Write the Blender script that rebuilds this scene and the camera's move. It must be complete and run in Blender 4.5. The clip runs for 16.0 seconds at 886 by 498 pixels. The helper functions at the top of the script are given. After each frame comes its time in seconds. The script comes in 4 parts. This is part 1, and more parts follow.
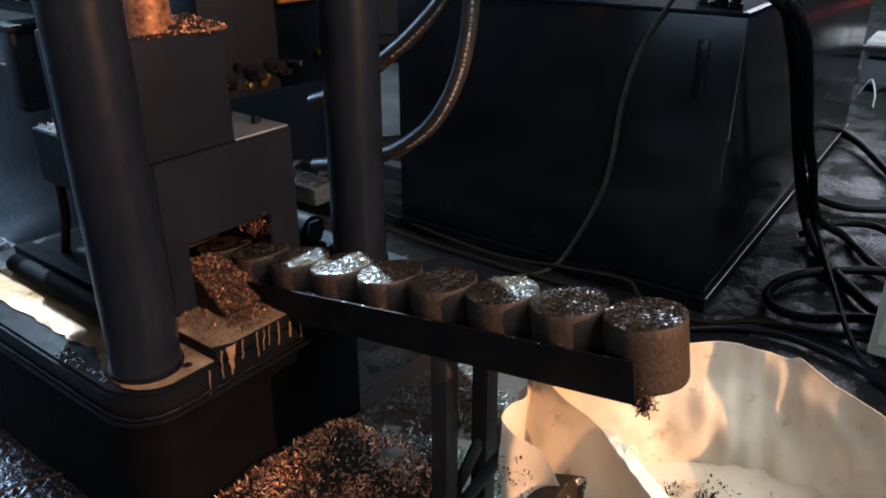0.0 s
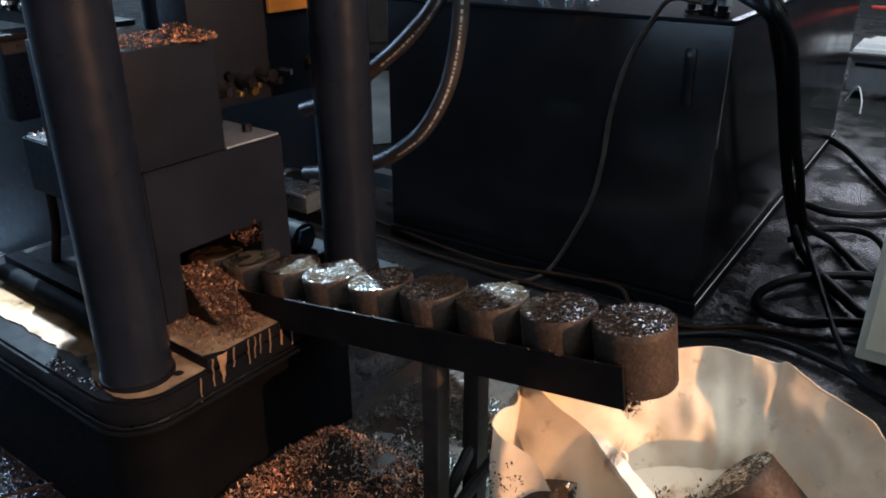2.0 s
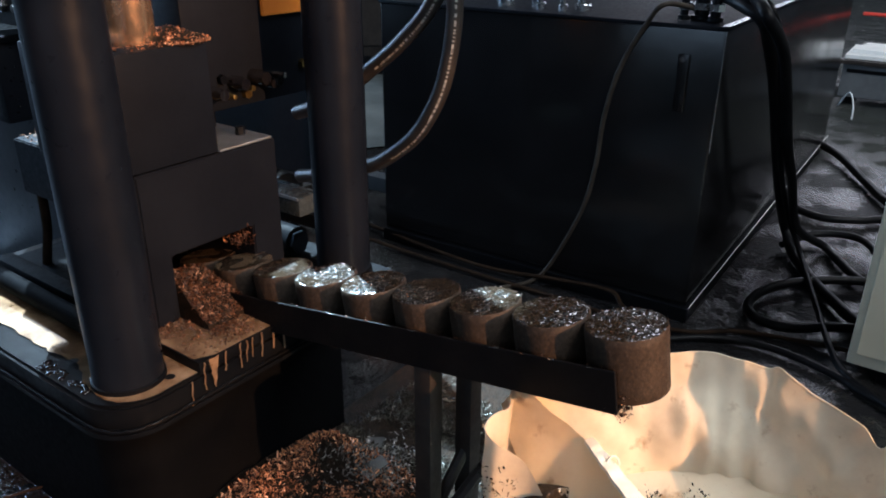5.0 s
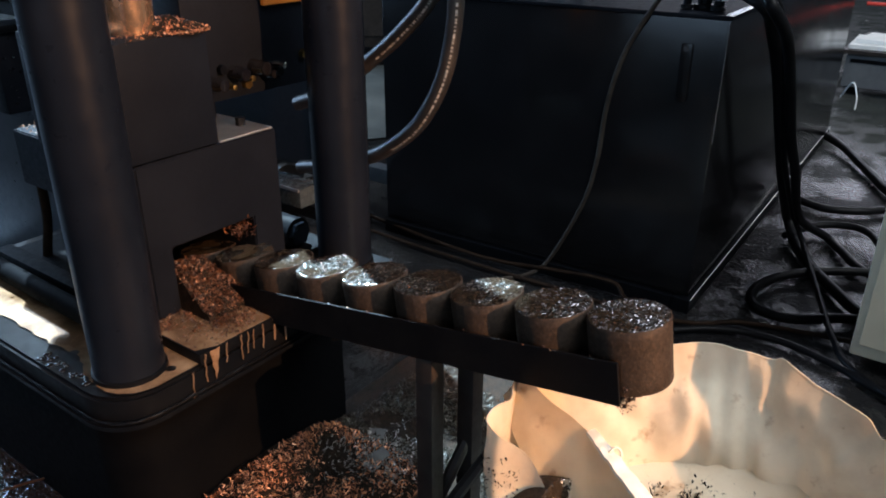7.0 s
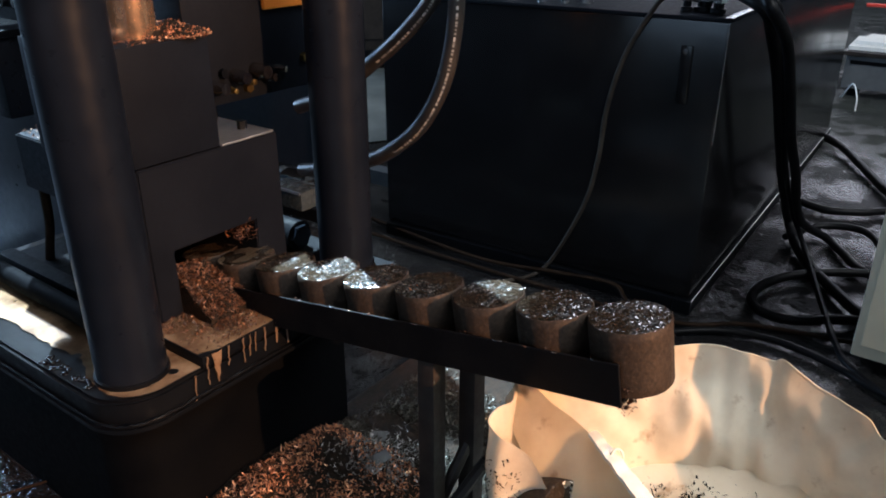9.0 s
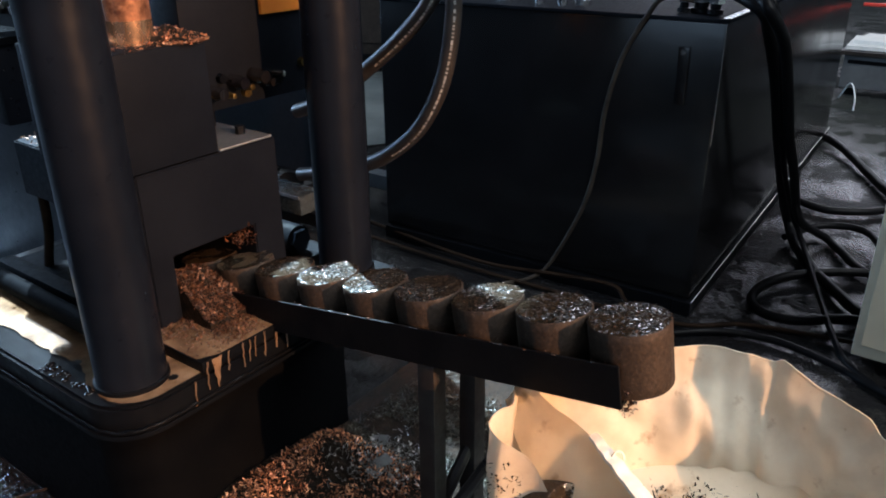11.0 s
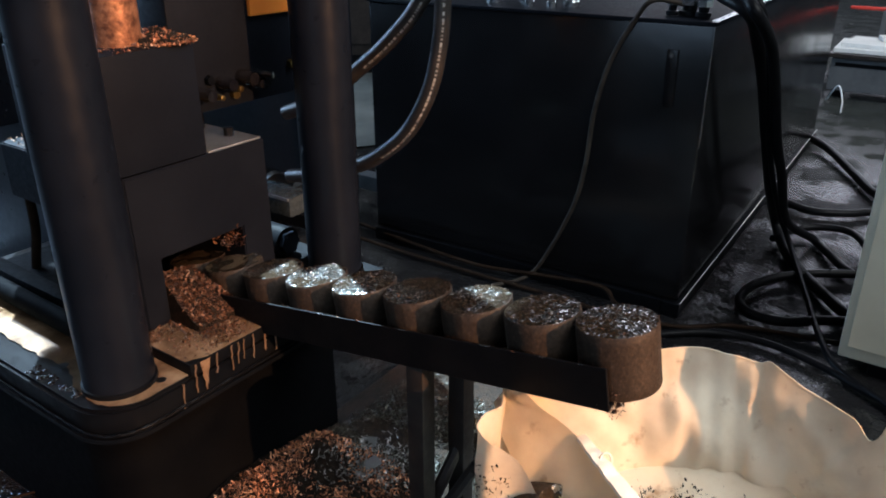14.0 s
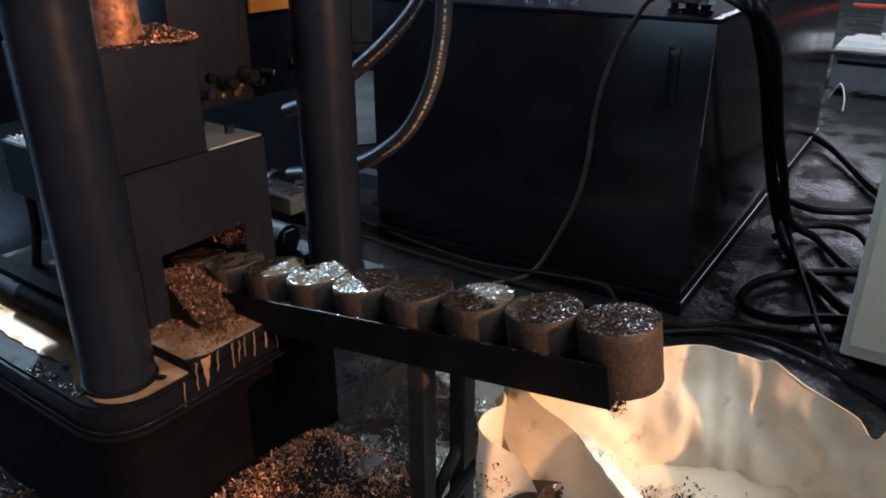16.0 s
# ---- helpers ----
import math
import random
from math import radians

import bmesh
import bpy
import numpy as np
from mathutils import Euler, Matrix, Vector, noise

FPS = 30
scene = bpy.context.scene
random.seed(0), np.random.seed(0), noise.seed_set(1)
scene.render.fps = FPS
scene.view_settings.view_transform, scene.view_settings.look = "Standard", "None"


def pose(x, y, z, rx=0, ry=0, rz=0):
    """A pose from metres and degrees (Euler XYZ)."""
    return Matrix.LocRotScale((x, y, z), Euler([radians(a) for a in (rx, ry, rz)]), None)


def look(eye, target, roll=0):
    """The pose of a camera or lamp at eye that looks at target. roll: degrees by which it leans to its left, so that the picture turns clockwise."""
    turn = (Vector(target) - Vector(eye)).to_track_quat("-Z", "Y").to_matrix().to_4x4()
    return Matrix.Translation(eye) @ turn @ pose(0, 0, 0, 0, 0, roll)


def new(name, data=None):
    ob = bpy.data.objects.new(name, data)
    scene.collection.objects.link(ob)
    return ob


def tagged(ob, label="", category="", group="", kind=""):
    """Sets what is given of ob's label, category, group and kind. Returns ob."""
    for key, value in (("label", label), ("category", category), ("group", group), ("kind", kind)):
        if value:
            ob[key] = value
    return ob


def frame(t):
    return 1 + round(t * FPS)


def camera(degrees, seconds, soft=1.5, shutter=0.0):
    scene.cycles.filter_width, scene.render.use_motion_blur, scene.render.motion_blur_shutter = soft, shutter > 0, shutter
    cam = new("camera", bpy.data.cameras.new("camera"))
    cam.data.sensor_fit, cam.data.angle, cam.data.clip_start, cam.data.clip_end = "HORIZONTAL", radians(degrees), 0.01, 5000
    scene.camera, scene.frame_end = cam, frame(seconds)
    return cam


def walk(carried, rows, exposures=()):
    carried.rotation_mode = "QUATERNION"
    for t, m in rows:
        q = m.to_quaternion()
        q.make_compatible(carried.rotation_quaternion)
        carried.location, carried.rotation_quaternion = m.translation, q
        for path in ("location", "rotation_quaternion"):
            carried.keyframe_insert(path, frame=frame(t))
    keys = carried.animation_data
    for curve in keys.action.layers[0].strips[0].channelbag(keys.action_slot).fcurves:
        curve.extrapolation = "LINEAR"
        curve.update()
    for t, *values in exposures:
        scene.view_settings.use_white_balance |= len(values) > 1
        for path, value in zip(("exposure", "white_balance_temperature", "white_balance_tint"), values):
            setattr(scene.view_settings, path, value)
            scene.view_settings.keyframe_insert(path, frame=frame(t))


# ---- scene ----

# ================= camera =================
cam = camera(59.9, 16.0, soft=1.9, shutter=0.5)
PATH = [
    (0, (-0.005, 0.001, 1.297), (-0.046, 1.819, 0.465), -0.1),
    (0.5, (-0.004, 0.0, 1.298), (-0.043, 1.818, 0.466), -0.3),
    (1, (-0.001, 0.001, 1.297), (-0.034, 1.821, 0.47), -0.3),
    (1.5, (-0.004, -0.004, 1.299), (-0.032, 1.82, 0.478), -0.1),
    (2, (-0.002, -0.007, 1.3), (-0.022, 1.82, 0.485), -0.1),
    (2.5, (-0.001, -0.006, 1.3), (-0.009, 1.822, 0.487), -0.1),
    (3, (0.0, -0.003, 1.298), (-0.002, 1.824, 0.484), -0.1),
    (3.5, (0.002, -0.003, 1.3), (0.0, 1.825, 0.488), -0.0),
    (4, (0.001, -0.006, 1.301), (0.002, 1.824, 0.495), 0.2),
    (6.5, (-0.002, -0.005, 1.3), (-0.01, 1.822, 0.486), 0.4),
    (7, (-0.001, 0.001, 1.296), (-0.008, 1.822, 0.47), 0.2),
    (7.5, (0.0, 0.0, 1.299), (-0.005, 1.82, 0.47), 0.1),
    (8, (0.0, 0.001, 1.296), (-0.006, 1.823, 0.471), 0.2),
    (8.5, (-0.001, 0.0, 1.298), (-0.01, 1.823, 0.475), 0.2),
    (9, (-0.002, -0.003, 1.298), (-0.011, 1.82, 0.478), 0.0),
    (11.5, (0.001, -0.002, 1.3), (-0.008, 1.825, 0.486), -0.5),
    (12, (0.002, -0.003, 1.302), (-0.001, 1.823, 0.487), -0.3),
    (12.5, (0.002, -0.005, 1.303), (0.005, 1.822, 0.49), -0.1),
    (13, (0.0, -0.006, 1.303), (0.006, 1.823, 0.492), -0.1),
    (13.5, (0.001, -0.002, 1.299), (0.01, 1.827, 0.489), -0.2),
    (14, (0.004, -0.003, 1.302), (0.019, 1.825, 0.49), -0.2),
    (14.5, (0.005, 0.002, 1.3), (0.025, 1.83, 0.49), -0.0),
    (15, (0.003, 0.002, 1.299), (0.023, 1.831, 0.49), 0.1),
    (15.5, (0.003, -0.001, 1.299), (0.015, 1.825, 0.484), -0.0),
    (16, (0.004, 0.001, 1.299), (0.016, 1.827, 0.483), -0.2),
]
walk(cam, [(t, look(eye, target, roll)) for t, eye, target, roll in PATH])

# ================= frames of reference =================
# machine frame: x out along the briquette run, y along the press side, z up
MACHINE = pose(0, 0, 0, 0, 0, -36)
RU = Vector((0.799, -0.581, 0.156)).normalized()
RV = Vector((0.588, 0.809, 0.0)).normalized()
RN = RU.cross(RV)
LAST = Vector((0.299, 1.103, 0.68))      # top centre of the outermost briquette
RAIL = Matrix.Translation(LAST) @ Matrix((RU, RV, RN)).transposed().to_4x4()
PITCH, DIA, TALL = 0.14, 0.14, 0.115

# ================= light =================
world = bpy.data.worlds.new("hall_air")
scene.world = world
world.use_nodes = True
world.node_tree.nodes["Background"].inputs[0].default_value = (0.42, 0.55, 0.75, 1)
world.node_tree.nodes["Background"].inputs[1].default_value = 0.03


def lamp(name, kind, eye, target, power, colour, **more):
    data = bpy.data.lights.new(name, kind)
    data.energy, data.color = power, colour
    for key, value in more.items():
        if key == "size":
            data.shadow_soft_size = value
        elif key == "cone":
            data.spot_size = radians(value)
        elif key == "blend":
            data.spot_blend = value
        elif key == "wide":
            data.shape, data.size, data.size_y = "RECTANGLE", value[0], value[1]
    ob = new(name, data)
    ob.matrix_world = look(eye, target)
    return ob


WARM_EYE = (5.50, -3.75, 2.95)
COLD_EYE = (-1.54, 4.70, 6.60)
lamp("warm_work_lamp", "SPOT", WARM_EYE, (-0.12, 1.22, 0.42), 3950, (1.0, 0.52, 0.27), size=0.05, cone=13.5, blend=0.10)
lamp("cold_flood_lamp", "SPOT", COLD_EYE, (-0.645, 1.735, 0.5), 22000, (0.58, 0.82, 1.0), size=0.04, cone=15.2, blend=0.10)
# soft overhead fill standing in for the hall's daylight
lamp("roof_light_lamp", "AREA", (5.5, -2.0, 7.7), (5.5, -2.0, 0), 1250, (0.90, 0.95, 1.0), wide=(6.0, 8.0))
lamp("west_window_lamp", "AREA", (-11.9, 9.6, 3.4), (0, 4.0, 1.0), 1700, (0.42, 0.66, 1.0), wide=(8.6, 3.4))
# bluish fill from an added, unseen opening; cools the dark steel
lamp("south_window_lamp", "AREA", (-5.0, -7.9, 3.7), (-1, 1.5, 0.6), 230, (0.50, 0.72, 1.0), wide=(8.0, 3.0))
lamp("north_window_lamp", "AREA", (7.0, 14.9, 5.5), (3.0, 3.0, 2.5), 380, (0.80, 0.84, 1.0), wide=(7.0, 4.0))
# added overhead panel, placed where the emulsion film mirrors it as a gleam
lamp("roof_light_lamp", "AREA", (-7.9, 12.6, 7.7), (-7.9, 12.6, 0), 480, (0.86, 0.94, 1.0), wide=(8.0, 4.7))
scene.view_settings.exposure = 0.16


# ================= materials =================
def nodes_of(name):
    m = bpy.data.materials.new(name)
    m.use_nodes = True
    t = m.node_tree
    return m, t, t.nodes["Principled BSDF"]


def node(t, kind, **inputs):
    n = t.nodes.new(kind)
    for key, value in inputs.items():
        n.inputs[key.replace("_", " ")].default_value = value
    return n


def noise_ramp(t, scale, stops, detail=6.0, coords=None, rough=0.6):
    co = coords or t.nodes.new("ShaderNodeTexCoord").outputs["Object"]
    n = node(t, "ShaderNodeTexNoise", Scale=scale, Detail=detail, Roughness=rough)
    t.links.new(co, n.inputs["Vector"])
    r = t.nodes.new("ShaderNodeValToRGB")
    el = r.color_ramp.elements
    while len(el) < len(stops):
        el.new(0.5)
    for e, (p, c) in zip(el, stops):
        e.position, e.color = p, (*c, 1) if len(c) == 3 else c
    t.links.new(n.outputs["Fac"], r.inputs["Fac"])
    return n, r


def bumped(t, bsdf, height, strength, distance=0.002):
    b = node(t, "ShaderNodeBump", Strength=strength, Distance=distance)
    t.links.new(height, b.inputs["Height"])
    t.links.new(b.outputs["Normal"], bsdf.inputs["Normal"])


def surface(name, low, high, scale, rough=(0.3, 0.5), metal=0.0, bump=0.2, fine=60.0, distance=0.002, spec=0.5, third=None):
    """Colour drifts from low to high at one scale, gloss and relief at another."""
    m, t, b = nodes_of(name)
    stops = [(0.35, low), (0.68, high)] + ([(0.8, third)] if third else [])
    n1, r1 = noise_ramp(t, scale, stops)
    t.links.new(r1.outputs["Color"], b.inputs["Base Color"])
    n2, r2 = noise_ramp(t, fine, [(0.3, (rough[0],) * 3), (0.75, (rough[1],) * 3)])
    t.links.new(r2.outputs["Color"], b.inputs["Roughness"])
    b.inputs["Metallic"].default_value = metal
    b.inputs["Specular IOR Level"].default_value = spec
    if bump:
        bumped(t, b, n2.outputs["Fac"], bump, distance)
    return m


OILY = surface("oily_black_steel", (0.0021, 0.0026, 0.0038), (0.0050, 0.0053, 0.0062), 7, (0.30, 0.55), 0.0, 0.15, 45, spec=0.085)
# darker, duller copy of OILY for the base box, bar and blocks
BASEM = surface("dull_black_base", (0.0011, 0.0013, 0.0019), (0.0027, 0.0028, 0.0033), 7, (0.6, 0.85), 0.0, 0.25, 60, spec=0.035)
DIE = surface("blackened_steel_block", (0.0021, 0.0033, 0.0062), (0.0047, 0.0062, 0.0098), 6, (0.5, 0.75), 0.0, 0.2, 70, spec=0.10)
COLUMN = surface("oiled_steel_column", (0.0036, 0.0052, 0.0088), (0.0075, 0.0092, 0.0138), 5, (0.26, 0.40), 0.0, 0.06, 30, spec=0.2)
TANK = surface("black_gloss_paint", (0.0055, 0.0054, 0.0060), (0.0090, 0.0088, 0.0098), 4, (0.13, 0.26), 0.0, 0.10, 2.6, 0.02, 0.34)
RAILM = surface("oily_rail_steel", (0.003, 0.0032, 0.0042), (0.007, 0.0066, 0.0068), 12, (0.4, 0.65), 0.0, 0.25, 80, spec=0.08)
RUBBER = surface("black_hose_rubber", (0.012, 0.011, 0.011), (0.026, 0.022, 0.019), 14, (0.35, 0.5), 0.0, 0.2, 120)
CABLE = surface("black_cable_sheath", (0.003, 0.003, 0.0036), (0.006, 0.006, 0.007), 20, (0.36, 0.5), 0.0, 0.1, 90, spec=0.09)
GRIMECABLE = surface("dull_grimed_cable", (0.022, 0.017, 0.014), (0.050, 0.040, 0.032), 20, (0.55, 0.75), 0.0, 0.1, 90, spec=0.12)
RUSTCABLE = surface("brown_grimy_cable", (0.010, 0.006, 0.004), (0.024, 0.014, 0.009), 20, (0.5, 0.7), 0.0, 0.1, 90, spec=0.04)
BEIGE = surface("beige_cabinet_paint", (0.50, 0.47, 0.36), (0.60, 0.57, 0.45), 3, (0.45, 0.6), 0.0, 0.05, 40)
ORANGE = surface("orange_guard_paint", (0.85, 0.22, 0.025), (0.95, 0.30, 0.04), 8, (0.4, 0.55), 0.0, 0.1, 50)
BRASS = surface("dirty_brass", (0.25, 0.17, 0.06), (0.55, 0.40, 0.16), 30, (0.25, 0.45), 1.0, 0.1, 90)
CHROME = surface("worn_chrome", (0.45, 0.46, 0.48), (0.7, 0.7, 0.72), 20, (0.12, 0.3), 1.0, 0.05, 60)
MACHINED = surface("bare_machined_steel", (0.45, 0.47, 0.50), (0.62, 0.64, 0.66), 18, (0.34, 0.5), 1.0, 0.1, 60)
OILGLOSS = surface("black_oil", (0.004, 0.004, 0.006), (0.010, 0.009, 0.009), 20, (0.04, 0.08), 0.0, 0.0)
# paler floor tone that carries the daylight falling behind the press
PALEFLOOR = surface("daylit_pale_floor", (0.08, 0.092, 0.09), (0.16, 0.175, 0.168), 1.8, (0.3, 0.6), 0.0, 0.15, 8)
GREYTUBE = surface("grey_square_tube", (0.014, 0.011, 0.010), (0.034, 0.027, 0.023), 16, (0.45, 0.65), 0.1, 0.15, 80, spec=0.3)
LETTER = surface("white_hose_print", (0.22, 0.22, 0.21), (0.40, 0.39, 0.37), 60, (0.5, 0.6), 0, 0.0)
REDBAR = surface("red_painted_bar", (0.55, 0.03, 0.02), (0.7, 0.06, 0.04), 9, (0.4, 0.5))
PAPER = surface("white_paper", (0.7, 0.71, 0.70), (0.82, 0.82, 0.8), 12, (0.7, 0.85), 0, 0.1, 30)
BENCH = surface("grey_bench_paint", (0.07, 0.075, 0.08), (0.12, 0.125, 0.13), 6, (0.4, 0.6))
WALLM = surface("grey_hall_wall", (0.06, 0.063, 0.068), (0.10, 0.105, 0.11), 1.5, (0.6, 0.85), 0, 0.1, 20)
RAMM = surface("bronze_toned_ram", (0.55, 0.33, 0.20), (0.72, 0.46, 0.30), 9, (0.16, 0.34), 0.9, 0.06, 40)
RAMGRIME = surface("grimy_ram_steel", (0.10, 0.035, 0.018), (0.42, 0.19, 0.10), 55, (0.3, 0.65), 0.6, 0.9, 120)
STRAPM = surface("cream_webbing_strap", (0.74, 0.69, 0.58), (0.84, 0.80, 0.70), 40, (0.6, 0.8), 0, 0.3, 220)


def briquette_material(name="pressed_chips", tones=((0.016, 0.0105, 0.0065), (0.024, 0.016, 0.010), (0.050, 0.034, 0.021)), ends=True):
    """Pressed steel chips. The ends glitter, flake by flake; the sides are drawn smooth by the die."""
    m, t, b = nodes_of(name)
    co = t.nodes.new("ShaderNodeTexCoord").outputs["Object"]
    info = t.nodes.new("ShaderNodeObjectInfo")
    add = t.nodes.new("ShaderNodeVectorMath")
    t.links.new(co, add.inputs[0])
    t.links.new(info.outputs["Random"], add.inputs[1])
    place = add.outputs[0]
    if not ends:
        squash = t.nodes.new("ShaderNodeMapping")
        squash.inputs["Scale"].default_value = (1, 1, 0.85)
        t.links.new(place, squash.inputs["Vector"])
        place = squash.outputs[0]
    n, r = noise_ramp(t, 60 if ends else 150, [(0.35, tones[0]), (0.6, tones[1]), (0.78, tones[2])], 9, place)
    t.links.new(r.outputs["Color"], b.inputs["Base Color"])
    b.inputs["Metallic"].default_value = 0.1 if ends else 0.2
    b.inputs["Specular IOR Level"].default_value = 0.17 if ends else 0.3
    v = node(t, "ShaderNodeTexVoronoi", Scale=270.0 if ends else 160.0, Randomness=1.0)
    t.links.new(place, v.inputs["Vector"])
    r2 = t.nodes.new("ShaderNodeValToRGB")
    r2.color_ramp.elements[0].color, r2.color_ramp.elements[1].color = ((0.12,) * 3 + (1,), (0.24,) * 3 + (1,)) if ends else ((0.48,) * 3 + (1,), (0.72,) * 3 + (1,))
    t.links.new(v.outputs["Color"], r2.inputs["Fac"])
    t.links.new(r2.outputs["Color"], b.inputs["Roughness"])
    mix = node(t, "ShaderNodeMath")
    mix.operation = "ADD"
    t.links.new(v.outputs["Color"], mix.inputs[0])
    t.links.new(n.outputs["Fac"], mix.inputs[1])
    bumped(t, b, mix.outputs[0], 0.16 if ends else 0.4, 0.0022)
    if ends:
        # torn flakes: some lie bare and bright, each at its own tilt, the rest are soaked dark
        pick = t.nodes.new("ShaderNodeSeparateColor")
        t.links.new(v.outputs["Color"], pick.inputs[0])
        bare = t.nodes.new("ShaderNodeMapRange")
        bare.inputs["From Min"].default_value, bare.inputs["From Max"].default_value = 0.42, 0.50
        # oil has drowned the flakes in patches
        soak, dry = noise_ramp(t, 9.0, [(0.45, (0, 0, 0)), (0.55, (1, 1, 1))], 3, place)
        wet = node(t, "ShaderNodeMath")
        wet.operation = "MULTIPLY"
        t.links.new(pick.outputs[2], wet.inputs[0])
        t.links.new(dry.outputs["Color"], wet.inputs[1])
        t.links.new(wet.outputs[0], bare.inputs["Value"])
        t.links.new(bare.outputs["Result"], b.inputs["Metallic"])
        flake = t.nodes.new("ShaderNodeMix")
        flake.data_type = "RGBA"
        flake.inputs[7].default_value = (0.60, 0.59, 0.57, 1)
        t.links.new(bare.outputs["Result"], flake.inputs["Factor"])
        t.links.new(r.outputs["Color"], flake.inputs[6])
        t.links.new(flake.outputs[2], b.inputs["Base Color"])
        tilt = node(t, "ShaderNodeVectorMath")
        tilt.operation = "SUBTRACT"
        tilt.inputs[1].default_value = (0.5, 0.5, 0.5)
        t.links.new(v.outputs["Color"], tilt.inputs[0])
        lean = node(t, "ShaderNodeVectorMath")
        lean.operation = "MULTIPLY_ADD"
        lean.inputs[1].default_value = (0.72, 0.72, 0.2)
        t.links.new(tilt.outputs[0], lean.inputs[0])
        bump = b.inputs["Normal"].links[0].from_node
        t.links.new(bump.outputs["Normal"], lean.inputs[2])
        unit = t.nodes.new("ShaderNodeVectorMath")
        unit.operation = "NORMALIZE"
        t.links.new(lean.outputs[0], unit.inputs[0])
        t.links.new(unit.outputs[0], b.inputs["Normal"])
    return m


def chip_material(name="copper_brown_chips", gain=1.0):
    m, t, b = nodes_of(name)
    g = t.nodes.new("ShaderNodeNewGeometry")
    r = t.nodes.new("ShaderNodeValToRGB")
    el = r.color_ramp.elements
    for p in (0.3, 0.55, 0.8):
        el.new(p)
    for e, c in zip(el, ((0.02, 0.009, 0.006), (0.05, 0.020, 0.011), (0.12, 0.048, 0.024), (0.19, 0.08, 0.04), (0.30, 0.16, 0.095))):
        e.color = (c[0] * gain, c[1] * gain, c[2] * gain, 1)
    t.links.new(g.outputs["Random Per Island"], r.inputs["Fac"])
    t.links.new(r.outputs["Color"], b.inputs["Base Color"])
    b.inputs["Metallic"].default_value, b.inputs["Roughness"].default_value = 0.5, 0.38
    return m


def floor_material():
    """Concrete soaked in oil: dark, blotched, wet in places."""
    m, t, b = nodes_of("oil_soaked_concrete")
    co = t.nodes.new("ShaderNodeTexCoord").outputs["Object"]
    n, r = noise_ramp(t, 1.6, [(0.3, (0.005, 0.005, 0.006)), (0.55, (0.013, 0.0125, 0.013)), (0.8, (0.04, 0.038, 0.036))], 10, co)
    nd, rd = noise_ramp(t, 2.2, [(0.25, (0.022, 0.024, 0.023)), (0.6, (0.042, 0.046, 0.043)), (0.8, (0.018, 0.018, 0.018))], 10, co)
    # oil has spread in a ragged blot round the machine; beyond it the concrete is dry
    sub = node(t, "ShaderNodeVectorMath")
    sub.operation = "SUBTRACT"
    sub.inputs[1].default_value = (-0.6, -2.6, 0)
    t.links.new(co, sub.inputs[0])
    far = t.nodes.new("ShaderNodeVectorMath")
    far.operation = "LENGTH"
    t.links.new(sub.outputs[0], far.inputs[0])
    edge = node(t, "ShaderNodeTexNoise", Scale=0.9, Detail=8.0)
    t.links.new(co, edge.inputs["Vector"])
    ragged = node(t, "ShaderNodeMath")
    ragged.operation = "MULTIPLY_ADD"
    ragged.inputs[1].default_value = 1.6
    t.links.new(edge.outputs["Fac"], ragged.inputs[0])
    t.links.new(far.outputs["Value"], ragged.inputs[2])
    ramp = t.nodes.new("ShaderNodeMapRange")
    ramp.inputs["From Min"].default_value, ramp.inputs["From Max"].default_value = 3.1, 4.2
    t.links.new(ragged.outputs[0], ramp.inputs["Value"])
    mix = t.nodes.new("ShaderNodeMix")
    mix.data_type = "RGBA"
    t.links.new(ramp.outputs["Result"], mix.inputs["Factor"])
    t.links.new(r.outputs["Color"], mix.inputs[6])
    t.links.new(rd.outputs["Color"], mix.inputs[7])
    t.links.new(mix.outputs[2], b.inputs["Base Color"])
    n2, r2 = noise_ramp(t, 5.0, [(0.50, (0.04,) * 3), (0.66, (0.30,) * 3)], 9)
    t.links.new(r2.outputs["Color"], b.inputs["Roughness"])
    n3, _ = noise_ramp(t, 48.0, [(0, (0, 0, 0)), (1, (1, 1, 1))], 3)
    bumped(t, b, n3.outputs["Fac"], 0.8, 0.010)
    # puddles shine, the rest is dull
    n5, r5 = noise_ramp(t, 4.0, [(0.46, (0.03,) * 3), (0.56, (1.0,) * 3)], 5, co)
    wet = node(t, "ShaderNodeMath")
    wet.operation = "SUBTRACT"
    wet.inputs[0].default_value = 1.06
    t.links.new(ramp.outputs["Result"], wet.inputs[1])
    shine = node(t, "ShaderNodeMath")
    shine.operation = "MULTIPLY"
    t.links.new(r5.outputs["Color"], shine.inputs[0])
    t.links.new(wet.outputs[0], shine.inputs[1])
    t.links.new(shine.outputs[0], b.inputs["Specular IOR Level"])
    return m


